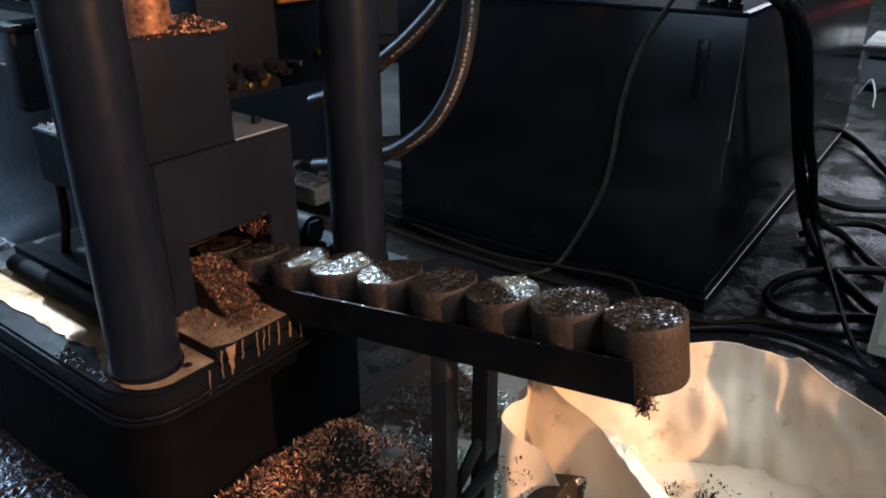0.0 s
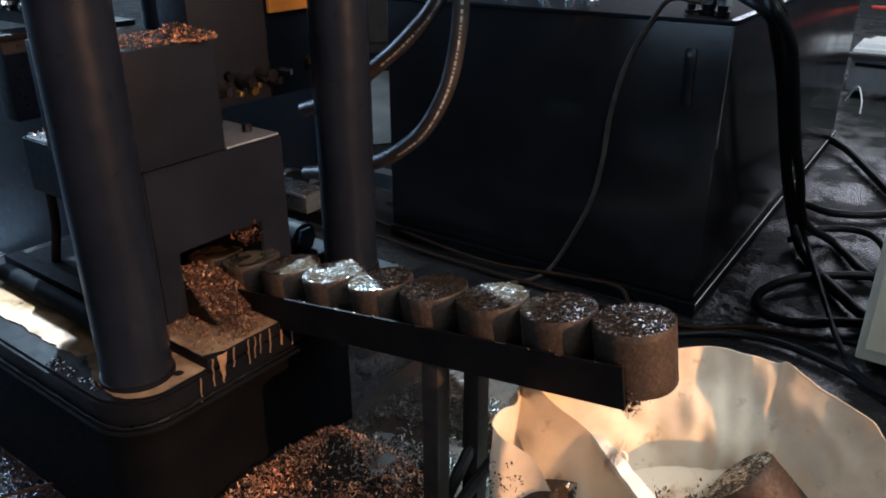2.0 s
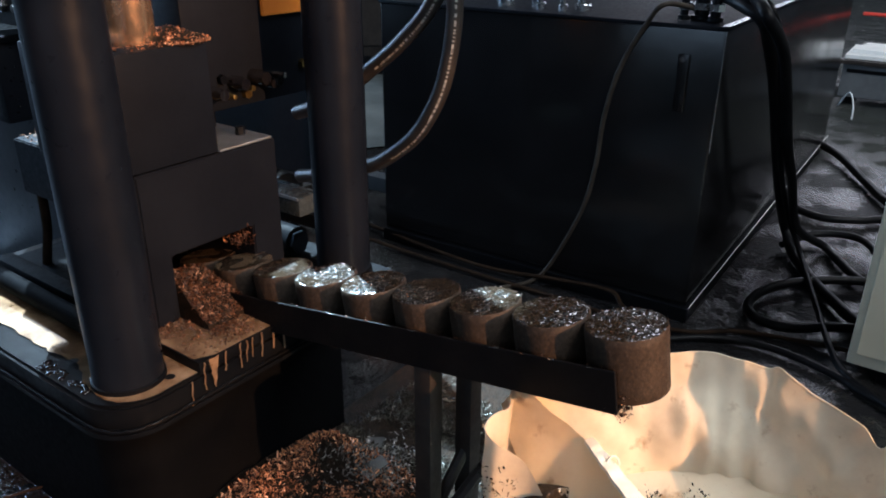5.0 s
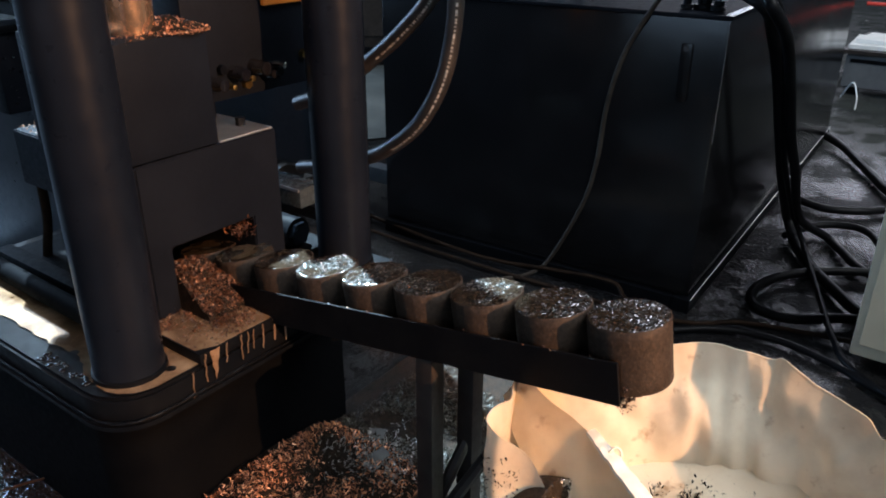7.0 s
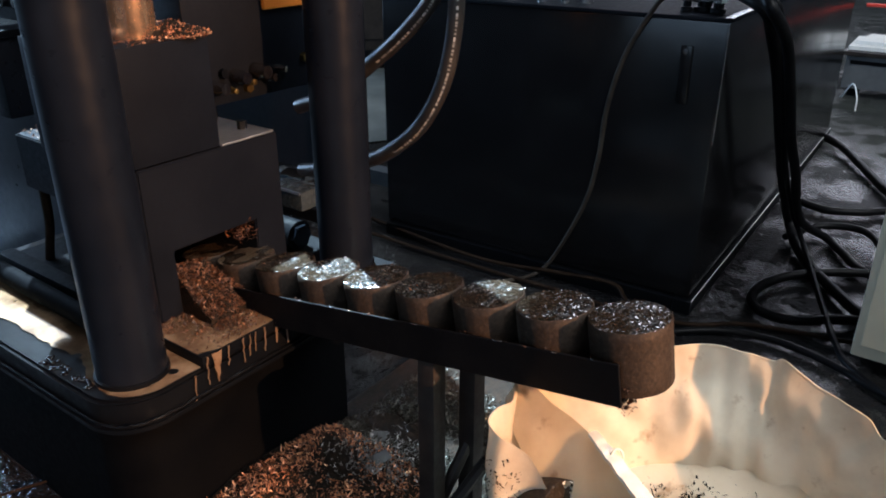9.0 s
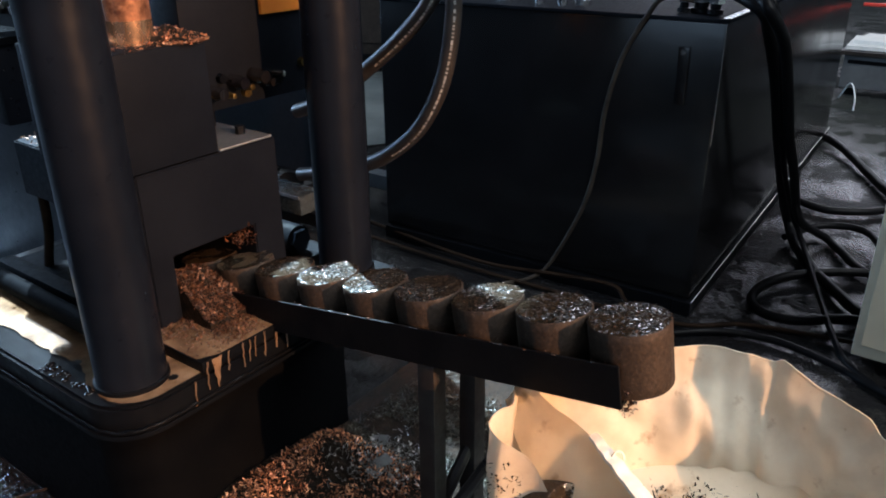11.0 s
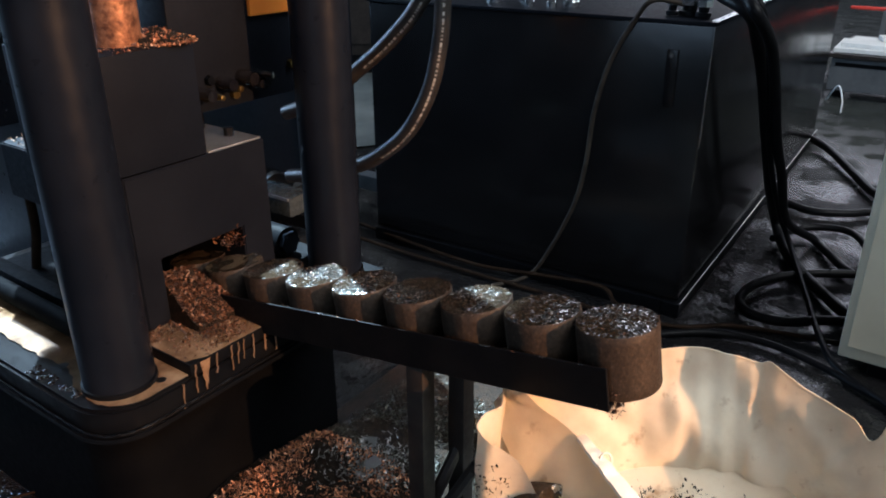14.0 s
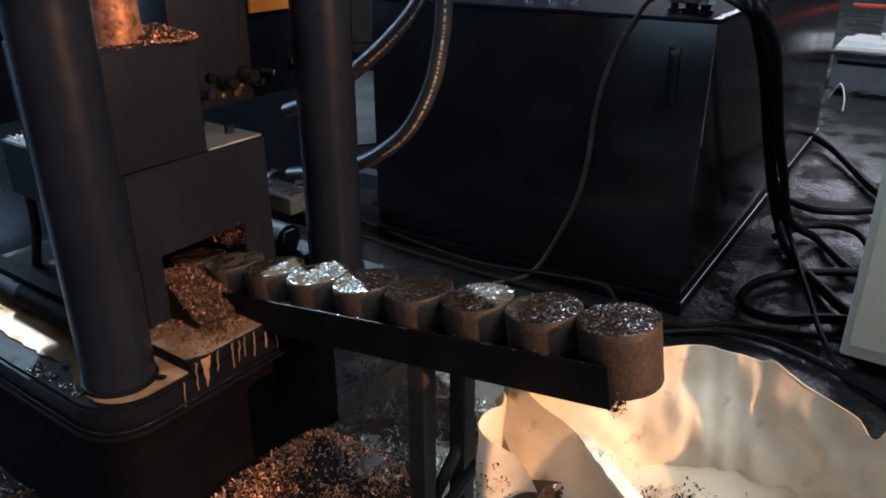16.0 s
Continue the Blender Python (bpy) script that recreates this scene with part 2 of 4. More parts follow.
def bag_material():
    """Woven polypropylene: cream, grubby in patches, lets some light through."""
    m, t, b = nodes_of("woven_bag_cloth")
    co = t.nodes.new("ShaderNodeTexCoord").outputs["Object"]
    n, r = noise_ramp(t, 5.0, [(0.28, (0.56, 0.45, 0.32)), (0.5, (0.73, 0.63, 0.475)), (0.7, (0.80, 0.71, 0.56))], 8, co)
    n4, r4 = noise_ramp(t, 16.0, [(0.60, (1, 1, 1)), (0.72, (0.45, 0.30, 0.18))], 9, co)
    mul = t.nodes.new("ShaderNodeMix")
    mul.data_type, mul.blend_type = "RGBA", "MULTIPLY"
    mul.inputs["Factor"].default_value = 0.8
    t.links.new(r.outputs["Color"], mul.inputs[6])
    t.links.new(r4.outputs["Color"], mul.inputs[7])
    t.links.new(mul.outputs[2], b.inputs["Base Color"])
    b.inputs["Roughness"].default_value = 0.62
    w = node(t, "ShaderNodeTexNoise", Scale=9.0, Detail=7.0, Roughness=0.55, Distortion=0.25)
    t.links.new(co, w.inputs["Vector"])
    weave = node(t, "ShaderNodeTexChecker", Scale=420.0)
    t.links.new(co, weave.inputs["Vector"])
    sc = node(t, "ShaderNodeMath")
    sc.operation = "MULTIPLY_ADD"
    sc.inputs[1].default_value = 0.02
    t.links.new(weave.outputs["Fac"], sc.inputs[0])
    t.links.new(w.outputs["Fac"], sc.inputs[2])
    bumped(t, b, sc.outputs[0], 0.45, 0.012)
    tr = t.nodes.new("ShaderNodeBsdfTranslucent")
    t.links.new(mul.outputs[2], tr.inputs["Color"])
    mx = t.nodes.new("ShaderNodeMixShader")
    mx.inputs[0].default_value = 0.22
    t.links.new(b.outputs[0], mx.inputs[1])
    t.links.new(tr.outputs[0], mx.inputs[2])
    t.links.new(mx.outputs[0], t.nodes["Material Output"].inputs["Surface"])
    return m


def emulsion_material():
    """Machined plate under a film of brown cutting emulsion with dark oily patches."""
    m, t, b = nodes_of("emulsion_wet_plate")
    n, r = noise_ramp(t, 9.0, [(0.36, (0.07, 0.038, 0.02)), (0.5, (0.17, 0.105, 0.062)), (0.7, (0.27, 0.18, 0.112))], 8)
    t.links.new(r.outputs["Color"], b.inputs["Base Color"])
    b.inputs["Roughness"].default_value = 0.07
    n3, _ = noise_ramp(t, 60.0, [(0, (0, 0, 0)), (1, (1, 1, 1))], 4)
    bumped(t, b, n3.outputs["Fac"], 0.03, 0.002)
    return m


BRIQ, CHIPS, FLOORM, BAGM, EMUL = briquette_material(), chip_material(), floor_material(), bag_material(), emulsion_material()
CHIPGROUND = surface("trodden_chips", (0.006, 0.0045, 0.0035), (0.026, 0.015, 0.009), 60, (0.6, 0.85), 0.1, 1.0, 210, 0.006, spec=0.15, third=(0.06, 0.032, 0.018))
BRIQSIDE = briquette_material("drawn_briquette_side", ((0.020, 0.013, 0.009), (0.042, 0.027, 0.018), (0.095, 0.064, 0.045)), False)
FRESH = surface("fresh_wet_briquette", (0.045, 0.031, 0.019), (0.078, 0.055, 0.034), 170, (0.22, 0.42), 0.0, 0.35, 260)
# brightened copy of the chips; the warm lamplight is put into its colour
WARMCHIP = chip_material("warm_lit_chips", 3.7)
DULLCHIP = chip_material("dull_oily_chips", 0.4)
GREYCHIP = surface("grey_steel_turnings", (0.012, 0.011, 0.008), (0.055, 0.048, 0.036), 70, (0.3, 0.5), 0.4, 0.0)
# bright chip colour that stands for cold light on the pile
COLDLITCHIP = surface("cold_lit_turnings", (0.14, 0.14, 0.14), (0.36, 0.36, 0.36), 70, (0.25, 0.4), 0.7, 0.0)
# wet grey sheet; the cold light's blue is put into its colour
SHEETM = surface("cold_lit_wet_sheet", (0.02, 0.032, 0.042), (0.06, 0.078, 0.092), 12, (0.15, 0.4), 0.2, 0.2, 40)
DRIP = surface("dried_emulsion_run", (0.12, 0.066, 0.035), (0.22, 0.135, 0.078), 40, (0.25, 0.4))


# ================= mesh helpers =================
def thing(name, m, label, category, group="", kind=""):
    ob = new(name)
    ob.matrix_world = m
    ob.empty_display_size = 0.05
    return tagged(ob, label, category, group, kind)


def mesh_of(name, bm, material, smooth=False):
    me = bpy.data.meshes.new(name)
    bmesh.ops.recalc_face_normals(bm, faces=bm.faces)
    bm.to_mesh(me)
    bm.free()
    me.materials.append(material)
    if smooth:
        me.polygons.foreach_set("use_smooth", [True] * len(me.polygons))
        me.set_sharp_from_angle(angle=radians(40))
    return me


def part(name, bm, material, parent, label="", smooth=False, m=None, kind=""):
    ob = new(name, mesh_of(name, bm, material, smooth))
    ob.parent = parent
    if m is not None:
        ob.matrix_basis = m
    return tagged(ob, label, kind=kind)


def solid(name, bm, material, m, label, category, group="", kind="", smooth=False):
    ob = new(name, mesh_of(name, bm, material, smooth))
    ob.matrix_world = m
    return tagged(ob, label, category, group, kind)


def box(lo, hi, bevel=0.0, bm=None, seg=2):
    bm = bm or bmesh.new()
    s = [hi[i] - lo[i] for i in range(3)]
    c = [(hi[i] + lo[i]) / 2 for i in range(3)]
    made = bmesh.ops.create_cube(bm, size=1, matrix=Matrix.Translation(c) @ Matrix.Diagonal((*s, 1)))
    if bevel:
        edges = list({e for v in made["verts"] for e in v.link_edges})
        bmesh.ops.bevel(bm, geom=edges, offset=bevel, segments=seg, profile=0.6, affect="EDGES")
    return bm


def turned(profile, seg=48, bm=None, m=None):
    """A solid of revolution about z from (radius, height) pairs."""
    bm = bm or bmesh.new()
    m = m or Matrix.Identity(4)
    rings = []
    for r, z in profile:
        if r < 1e-6:
            rings.append([bm.verts.new(m @ Vector((0, 0, z)))])
        else:
            rings.append([bm.verts.new(m @ Vector((r * math.cos(2 * math.pi * i / seg), r * math.sin(2 * math.pi * i / seg), z))) for i in range(seg)])
    for p, q in zip(rings, rings[1:]):
        for i in range(seg):
            j = (i + 1) % seg
            ring = [p[i % len(p)], p[j % len(p)], q[j % len(q)], q[i % len(q)]]
            ring = list(dict.fromkeys(ring))
            if len(ring) > 2:
                bm.faces.new(ring)
    return bm


def bar(a, b, r, seg=16, bm=None):
    a, b = Vector(a), Vector(b)
    m = Matrix.Translation(a) @ (b - a).to_track_quat("Z", "Y").to_matrix().to_4x4()
    n = (b - a).length
    return turned([(0, 0), (r, 0), (r, n), (0, n)], seg, bm, m)


def smooth_path(points, steps=10):
    """A Catmull-Rom line through the points."""
    p = [Vector(q) for q in points]
    p = [p[0] * 2 - p[1], *p, p[-1] * 2 - p[-2]]
    out = []
    for i in range(1, len(p) - 2):
        for k in range(steps):
            t = k / steps
            out.append(0.5 * (2 * p[i] + (p[i + 1] - p[i - 1]) * t + (2 * p[i - 1] - 5 * p[i] + 4 * p[i + 1] - p[i + 2]) * t * t
                              + (3 * p[i] - 3 * p[i + 1] + p[i + 2] - p[i - 1]) * t * t * t))
    out.append(p[-2])
    return out


def tube(points, r, seg=12, bm=None, steps=10):
    """A round hose along a smooth line, with capped ends."""
    bm = bm or bmesh.new()
    line = smooth_path(points, steps)
    rings, up = [], None
    for i, q in enumerate(line):
        d = (line[min(i + 1, len(line) - 1)] - line[max(i - 1, 0)]).normalized()
        side = d.orthogonal() if up is None else up - d * up.dot(d)
        side.normalize()
        up = side
        w = d.cross(side)
        rings.append([bm.verts.new(q + r * (side * math.cos(2 * math.pi * k / seg) + w * math.sin(2 * math.pi * k / seg))) for k in range(seg)])
    for p, q in zip(rings, rings[1:]):
        for k in range(seg):
            bm.faces.new((p[k], p[(k + 1) % seg], q[(k + 1) % seg], q[k]))
    bm.faces.new(rings[0][::-1])
    bm.faces.new(rings[-1])
    return bm


def rounded_slab(x0, x1, y0, y1, z0, z1, r, corner, bevel=0.004, bm=None):
    """A slab with one rounded corner (x1, y0)."""
    bm = bm or bmesh.new()
    pts = [(x0, y0)]
    for k in range(13):
        a = -math.pi / 2 + k * math.pi / 24
        pts.append((x1 - r + r * math.cos(a), y0 + r + r * math.sin(a)))
    pts += [(x1, y1), (x0, y1)]
    f = bm.faces.new([bm.verts.new((x, y, z0)) for x, y in pts])
    top = bmesh.ops.extrude_face_region(bm, geom=[f])["geom"]
    bmesh.ops.translate(bm, verts=[g for g in top if isinstance(g, bmesh.types.BMVert)], vec=(0, 0, z1 - z0))
    if bevel:
        rim = [e for e in bm.edges if all(abs(v.co.z - z1) < 1e-6 for v in e.verts)]
        bmesh.ops.bevel(bm, geom=rim, offset=bevel, segments=2, affect="EDGES")
    return bm


def curls(name, spots, material, parent=None, label="", category="", size=(0.006, 0.02), seed=1, m=None):
    """Metal turnings: short bent ribbons lying at the spots (x, y, z)."""
    rnd = random.Random(seed)
    verts, faces = [], []
    for x, y, z in spots:
        n = rnd.randint(3, 6)
        length, wide = rnd.uniform(*size), rnd.uniform(0.0007, 0.0019)
        bend, twist = rnd.uniform(-1.6, 1.6), rnd.uniform(-1.2, 1.2)
        e = Euler((rnd.uniform(-0.7, 0.7), rnd.uniform(-0.7, 0.7), rnd.uniform(0, 6.28))).to_matrix()
        start = len(verts)
        p, a = Vector((0, 0, 0)), 0.0
        for k in range(n + 1):
            w = Vector((0, math.cos(twist * k / n), math.sin(twist * k / n))) * wide
            for sgn in (-1, 1):
                q = e @ (p + w * sgn)
                verts.append((x + q.x, y + q.y, z + q.z + 0.002))
            p = p + Vector((math.cos(a), 0, math.sin(a))) * (length / n)
            a += bend / n * 1.6
        for k in range(n):
            i = start + 2 * k
            faces.append((i, i + 1, i + 3, i + 2))
    me = bpy.data.meshes.new(name)
    me.from_pydata(verts, [], faces)
    me.materials.append(material)
    ob = new(name, me)
    if parent:
        ob.parent = parent
    elif m is not None:
        ob.matrix_world = m
    return tagged(ob, label, category, kind="stuff")


# ================= hall =================
def hall():
    bm = bmesh.new()
    bmesh.ops.create_grid(bm, x_segments=40, y_segments=40, size=14)
    for v in bm.verts:
        v.co.z += 0.004 * noise.noise(v.co * 0.9)
    solid("floor", bm, FLOORM, pose(1, 4.5, -0.004), "dark oil-soaked concrete workshop floor, wet in patches", "floor", kind="structure", smooth=True)
    # pale sheet over the floor, its daylight brightness put into the colour
    bm = bmesh.new()
    edge = [(-1.6, 4.25), (-0.46, 4.42), (-0.25, 4.5), (0.15, 5.0), (0.3, 12.0), (-4.0, 12.0)]
    bm.faces.new([bm.verts.new((x, y, 0.006)) for x, y in edge])
    solid("painted_floor", bm, PALEFLOOR, Matrix.Identity(4), "pale grey-green floor area with daylight put into its colour", "floor", kind="structure")
    solid("wall_east", box((14, -8.25, 0), (14.25, 15.25, 8)), WALLM, Matrix.Identity(4), "plain grey workshop hall wall", "wall", kind="structure")
    # unseen wall; its opening is added for the bluish fill lamp
    bm = box((-12, -8.25, 0), (14, -8.0, 2.1))
    box((-12, -8.25, 5.3), (14, -8.0, 8), bm=bm)
    box((-12, -8.25, 2.1), (-9.1, -8.0, 5.3), bm=bm)
    box((-0.9, -8.25, 2.1), (14, -8.0, 5.3), bm=bm)
    solid("wall_south", bm, WALLM, Matrix.Identity(4), "grey workshop hall wall with an opening added for the fill light", "wall", kind="structure")
    # the west wall has one long window
    bm = box((-12.25, -8.25, 0), (-12, 15.25, 1.6))
    box((-12.25, -8.25, 5.2), (-12, 15.25, 8), bm=bm)
    box((-12.25, -8.25, 1.6), (-12, 5.2, 5.2), bm=bm)
    box((-12.25, 14.0, 1.6), (-12, 15.25, 5.2), bm=bm)
    solid("wall_west", bm, WALLM, Matrix.Identity(4), "grey workshop hall wall with a long window", "wall", kind="structure")
    bm = box((-12, 15.0, 0), (14, 15.25, 3.4))
    box((-12, 15.0, 7.6), (14, 15.25, 8), bm=bm)
    box((-12, 15.0, 3.4), (3.4, 15.25, 7.6), bm=bm)
    box((10.7, 15.0, 3.4), (14, 15.25, 7.6), bm=bm)
    solid("wall_north", bm, WALLM, Matrix.Identity(4), "grey workshop hall wall with a high window", "wall", kind="structure")
    bm = box((-12, -8, 8), (14, 15, 8.2))
    solid("ceiling", bm, WALLM, Matrix.Identity(4), "grey sheet-metal hall roof", "ceiling", kind="structure")


hall()


# ================= press =================
PX, PY0, PY1 = -1.304, 0.697, 1.34                # front column centres
FACE, AXIS = -1.381, 1.013                        # die face, line of the run


def press():
    p = thing("briquetting_press", MACHINE, "black oil-smeared hydraulic chip briquetting press on a heavy base", "press")
    body = rounded_slab(-2.12, -1.245, 0.615, 1.25, 0.0, 0.352, 0.10, None, 0.006)
    part("base_body", body, BASEM, p, "black oily welded base box", True)
    lip = rounded_slab(-2.14, -1.188, 0.583, 1.44, 0.350, 0.366, 0.11, None, 0.006)
    part("base_flange", lip, OILY, p, "welded flange round the base", True)
    plate = rounded_slab(-2.13, -1.197, 0.592, 1.43, 0.364, 0.418, 0.11, None, 0.007)
    part("base_plate", plate, OILY, p, "thick dark base plate", True)
    bead = [(-2.0, 0.588, 0.3675), (-1.6, 0.588, 0.3675), (-1.33, 0.588, 0.3675), (-1.262, 0.594, 0.3675), (-1.215, 0.625, 0.3675), (-1.1925, 0.69, 0.3675), (-1.1925, 0.85, 0.3675), (-1.1925, 1.1, 0.3675), (-1.1925, 1.42, 0.3675)]
    bm = tube(bead, 0.003, 8, steps=24)
    for v in bm.verts:
        v.co.z += 0.0025 * noise.noise(v.co * 120)
    part("weld_bead", bm, OILY, p, "dull grey weld bead", True)
    # film of brown emulsion on the plate, with a ragged shore
    shore = smooth_path([(-2.05, 0.635, 0), (-1.734, 0.650, 0), (-1.585, 0.650, 0), (-1.511, 0.660, 0), (-1.429, 0.651, 0), (-1.324, 0.626, 0), (-1.269, 0.622, 0), (-1.230, 0.640, 0),
                         (-1.206, 0.681, 0), (-1.205, 0.73, 0), (-1.205, 0.79, 0)], 12)
    bm = bmesh.new()
    rim = []
    for q in shore:
        w = 0.010 * noise.noise(Vector((q.x * 16, q.y * 16, 1))) + 0.006 * noise.noise(Vector((q.x * 45, q.y * 45, 4)))
        rim.append((min(q.x, -1.2035), max(q.y + w, 0.60)))
    rim += [(-1.2035, 0.825), (-1.40, 0.825), (-1.46, 0.76), (-2.0, 0.76)]
    bm.faces.new([bm.verts.new((x, y, 0.4215)) for x, y in rim])
    part("emulsion_film", bm, EMUL, p, "pale brown cutting emulsion pooled on the plate")
    tongue = box((FACE - 0.01, 0.79, 0.4185), (-1.196, 1.10, 0.446), 0.004)
    rnd = random.Random(15)
    for _ in range(26):
        r = rnd.uniform(0.003, 0.008)
        m = pose(rnd.uniform(-1.50, -1.33), rnd.uniform(0.606, 0.632), 0.4185) @ Matrix.Diagonal((1, rnd.uniform(0.7, 1.2), 0.35, 1))
        drop = turned([(r, 0), (r * 0.9, r * 0.45), (r * 0.55, r * 0.8), (0, r * 0.95)], 12, m=m)
        part("oil_drop", drop, OILGLOSS, p, smooth=True)
    part("outlet_plate", tongue, OILY, p, "black outlet plate", True)
    bm = bmesh.new()
    edge = []
    for k in range(40):
        a = 2 * math.pi * k / 40
        x, y = -1.288 + 0.125 * math.cos(a), 0.945 + 0.19 * math.sin(a)
        edge.append((max(FACE - 0.008, min(-1.1965, x + 0.02 * noise.noise(Vector((a * 3, 2, 1))))), max(0.7925, min(1.097, y + 0.02 * noise.noise(Vector((a * 3, 5, 1)))))))
    bm.faces.new([bm.verts.new((x, y, 0.4475)) for x, y in edge])
    part("plate_film", bm, EMUL, p, "brown emulsion film on the outlet plate")
    # runs of emulsion down the plate's edge
    for k, (y, n, w) in enumerate(((0.765, 0.060, 0.0035), (0.800, 0.066, 0.004), (0.825, 0.070, 0.013), (0.855, 0.045, 0.004), (0.895, 0.060, 0.0035),
                                   (0.912, 0.052, 0.003), (0.928, 0.048, 0.003), (0.955, 0.060, 0.004), (0.99, 0.055, 0.007), (1.02, 0.070, 0.006), (1.055, 0.05, 0.004))):
        bm = bmesh.new()
        w = w if w > 0.01 else 0.55 * w
        top = 0.446 if y > 0.79 else 0.418
        line = []
        for j in range(9):
            z = top - n * j / 8
            line.append((y + 0.004 * noise.noise(Vector((y * 40, j * 0.6, 3))) - 0.004 * j / 8, z))
        left = [bm.verts.new((-1.1925, yy - w * (1 - (0.9 if w > 0.01 else 0.35) * j / 8), z)) for j, (yy, z) in enumerate(line)]
        right = [bm.verts.new((-1.1925, yy + w * (1 - (0.9 if w > 0.01 else 0.35) * j / 8), z)) for j, (yy, z) in enumerate(line)]
        mid = [bm.verts.new((-1.1895, yy, z)) for yy, z in line]
        for j in range(8):
            bm.faces.new((left[j], mid[j], mid[j + 1], left[j + 1]))
            bm.faces.new((mid[j], right[j], right[j + 1], mid[j + 1]))
        part("emulsion_run", bm, DRIP, p, "dried run of emulsion" if k == 0 else "", True)
    for x, y in ((PX, PY0), (PX, PY1), (-2.03, 0.66), (-2.03, 1.38)):
        c = part("column", turned([(0, 0), (0.0695, 0), (0.0695, 1.9), (0, 1.9)], 64), COLUMN, p, "thick round oiled steel tie column", True, pose(x, y, 0.418))
        part("column_collar", turned([(0.0697, 0.0), (0.074, 0.0), (0.074, 0.012), (0.0697, 0.014)], 48), OILY, c, smooth=True)
    for x, y in ((-1.235, 0.745), (-1.45, 0.66)):
        part("threaded_hole", turned([(0.0, 0.0), (0.009, 0.0), (0.0105, 0.0006), (0.0, 0.0006)], 24), RAILM, p, m=pose(x, y, 0.4222))
    # die block with the outlet slot
    bm = bmesh.new()
    outline = [(0.826, 0.419), (0.885, 0.419), (0.885, 0.602), (1.115, 0.602), (1.115, 0.419), (1.205, 0.419), (1.205, 0.80), (0.826, 0.80)]
    f = bm.faces.new([bm.verts.new((-1.69, y, z)) for y, z in outline])
    out = bmesh.ops.extrude_face_region(bm, geom=[f])["geom"]
    bmesh.ops.translate(bm, verts=[g for g in out if isinstance(g, bmesh.types.BMVert)], vec=(FACE + 1.69, 0, 0))
    box((-1.874, 0.828, 0.665), (-1.692, 1.203, 0.799), bm=bm)
    bmesh.ops.bevel(bm, geom=list(bm.edges), offset=0.003, segments=2, affect="EDGES")
    part("die_block", bm, DIE, p, "blackened steel die block with an outlet slot", True)
    part("slot_sill", box((-1.80, 0.887, 0.419), (FACE + 0.004, 1.113, 0.452), 0.003), DIE, p)
    part("slot_back", box((-1.80, 0.886, 0.4525), (-1.66, 1.114, 0.601)), DIE, p)
    part("die_top_plate", box((-1.86, 1.045, 0.8005), (FACE - 0.002, 1.198, 0.806), 0.002), MACHINED, p, "bare wet machined top face")
    bm = box((-1.70, 0.80, 0.802), (FACE - 0.002, 1.042, 1.045), 0.006)
    part("feed_block", bm, DIE, p, "dark feed block under the ram", True)
    # bolt standing on the die
    part("stud", turned([(0, 0), (0.009, 0), (0.009, 0.075), (0.006, 0.08), (0, 0.08)], 16), BRASS, p, "upright rusty stud", True, pose(-1.505, 1.10, 0.806))
    part("stud", turned([(0, 0), (0.012, 0), (0.012, 0.02), (0, 0.02)], 6), OILY, p, m=pose(-1.45, 1.16, 0.806))
    ram = new("ram")
    ram.parent = p
    ram.matrix_basis = pose(-1.485, 0.935, 1.02)
    tagged(ram, "round bronze-toned press ram")
    part("ram_tip", turned([(0, 0), (0.047, 0), (0.048, 0.004), (0.048, 0.16), (0, 0.16)], 48), RAMM, ram, "polished lower end of the ram", True)
    part("ram_shaft", turned([(0, 0.16), (0.0475, 0.16), (0.0475, 1.1), (0, 1.1)], 48), RAMGRIME, ram, "grimy ram shaft with stuck chips", True)
    # manifold with valves behind the feed block
    # height extended out of view to give the fittings a dark backdrop
    mf = part("manifold", box((-1.62, 1.075, 0.855), (-1.51, 1.48, 1.16), 0.006), DIE, p, "black valve manifold with height added as a dark backdrop", True)
    for y, z, r, mat in ((1.135, 0.902, 0.017, OILY), (1.165, 0.893, 0.008, BRASS), (1.20, 0.917, 0.018, OILY), (1.222, 0.905, 0.009, BRASS),
                         (1.265, 0.922, 0.019, OILY), (1.29, 0.905, 0.013, OILY), (1.325, 0.92, 0.010, CHROME)):
        cap = part("valve_cap", turned([(0, 0), (r, 0), (r, 0.03), (r * 0.8, 0.036), (r * 0.8, 0.05), (0, 0.052)], 12, m=pose(-1.51, y, z, 0, 90, 0)), OILGLOSS if mat is OILY else mat, mf, smooth=True)
    for k, (y, z) in enumerate(((1.165, 0.93), (1.235, 0.885), (1.34, 0.90), (1.43, 0.93))):
        part("hose_nut", turned([(0, 0), (0.012, 0), (0.012, 0.014), (0, 0.014)], 6, m=pose(-1.509, y, z, 0, 90, 0)), BRASS if k % 2 else OILY, mf)
    part("manifold_foot", box((-1.60, 1.12, 0.8065), (-1.55, 1.17, 0.8545), 0.003), OILY, p)
    part("guide_plate", box((-1.62, 1.046, 1.162), (-1.50, 1.212, 1.36), 0.006), DIE, p, "black ram guide block", True)
    part("back_panel", box((-2.75, 1.78, 0.45), (-1.62, 1.80, 1.9), 0.004), DIE, p, "black sheet panel behind the valves")
    part("panel_post", box((-1.68, 1.74, 0.0), (-1.62, 1.779, 1.9), 0.004), OILY, p)
    part("panel_post", box((-2.70, 1.74, 0.0), (-2.64, 1.779, 1.9), 0.004), OILY, p)
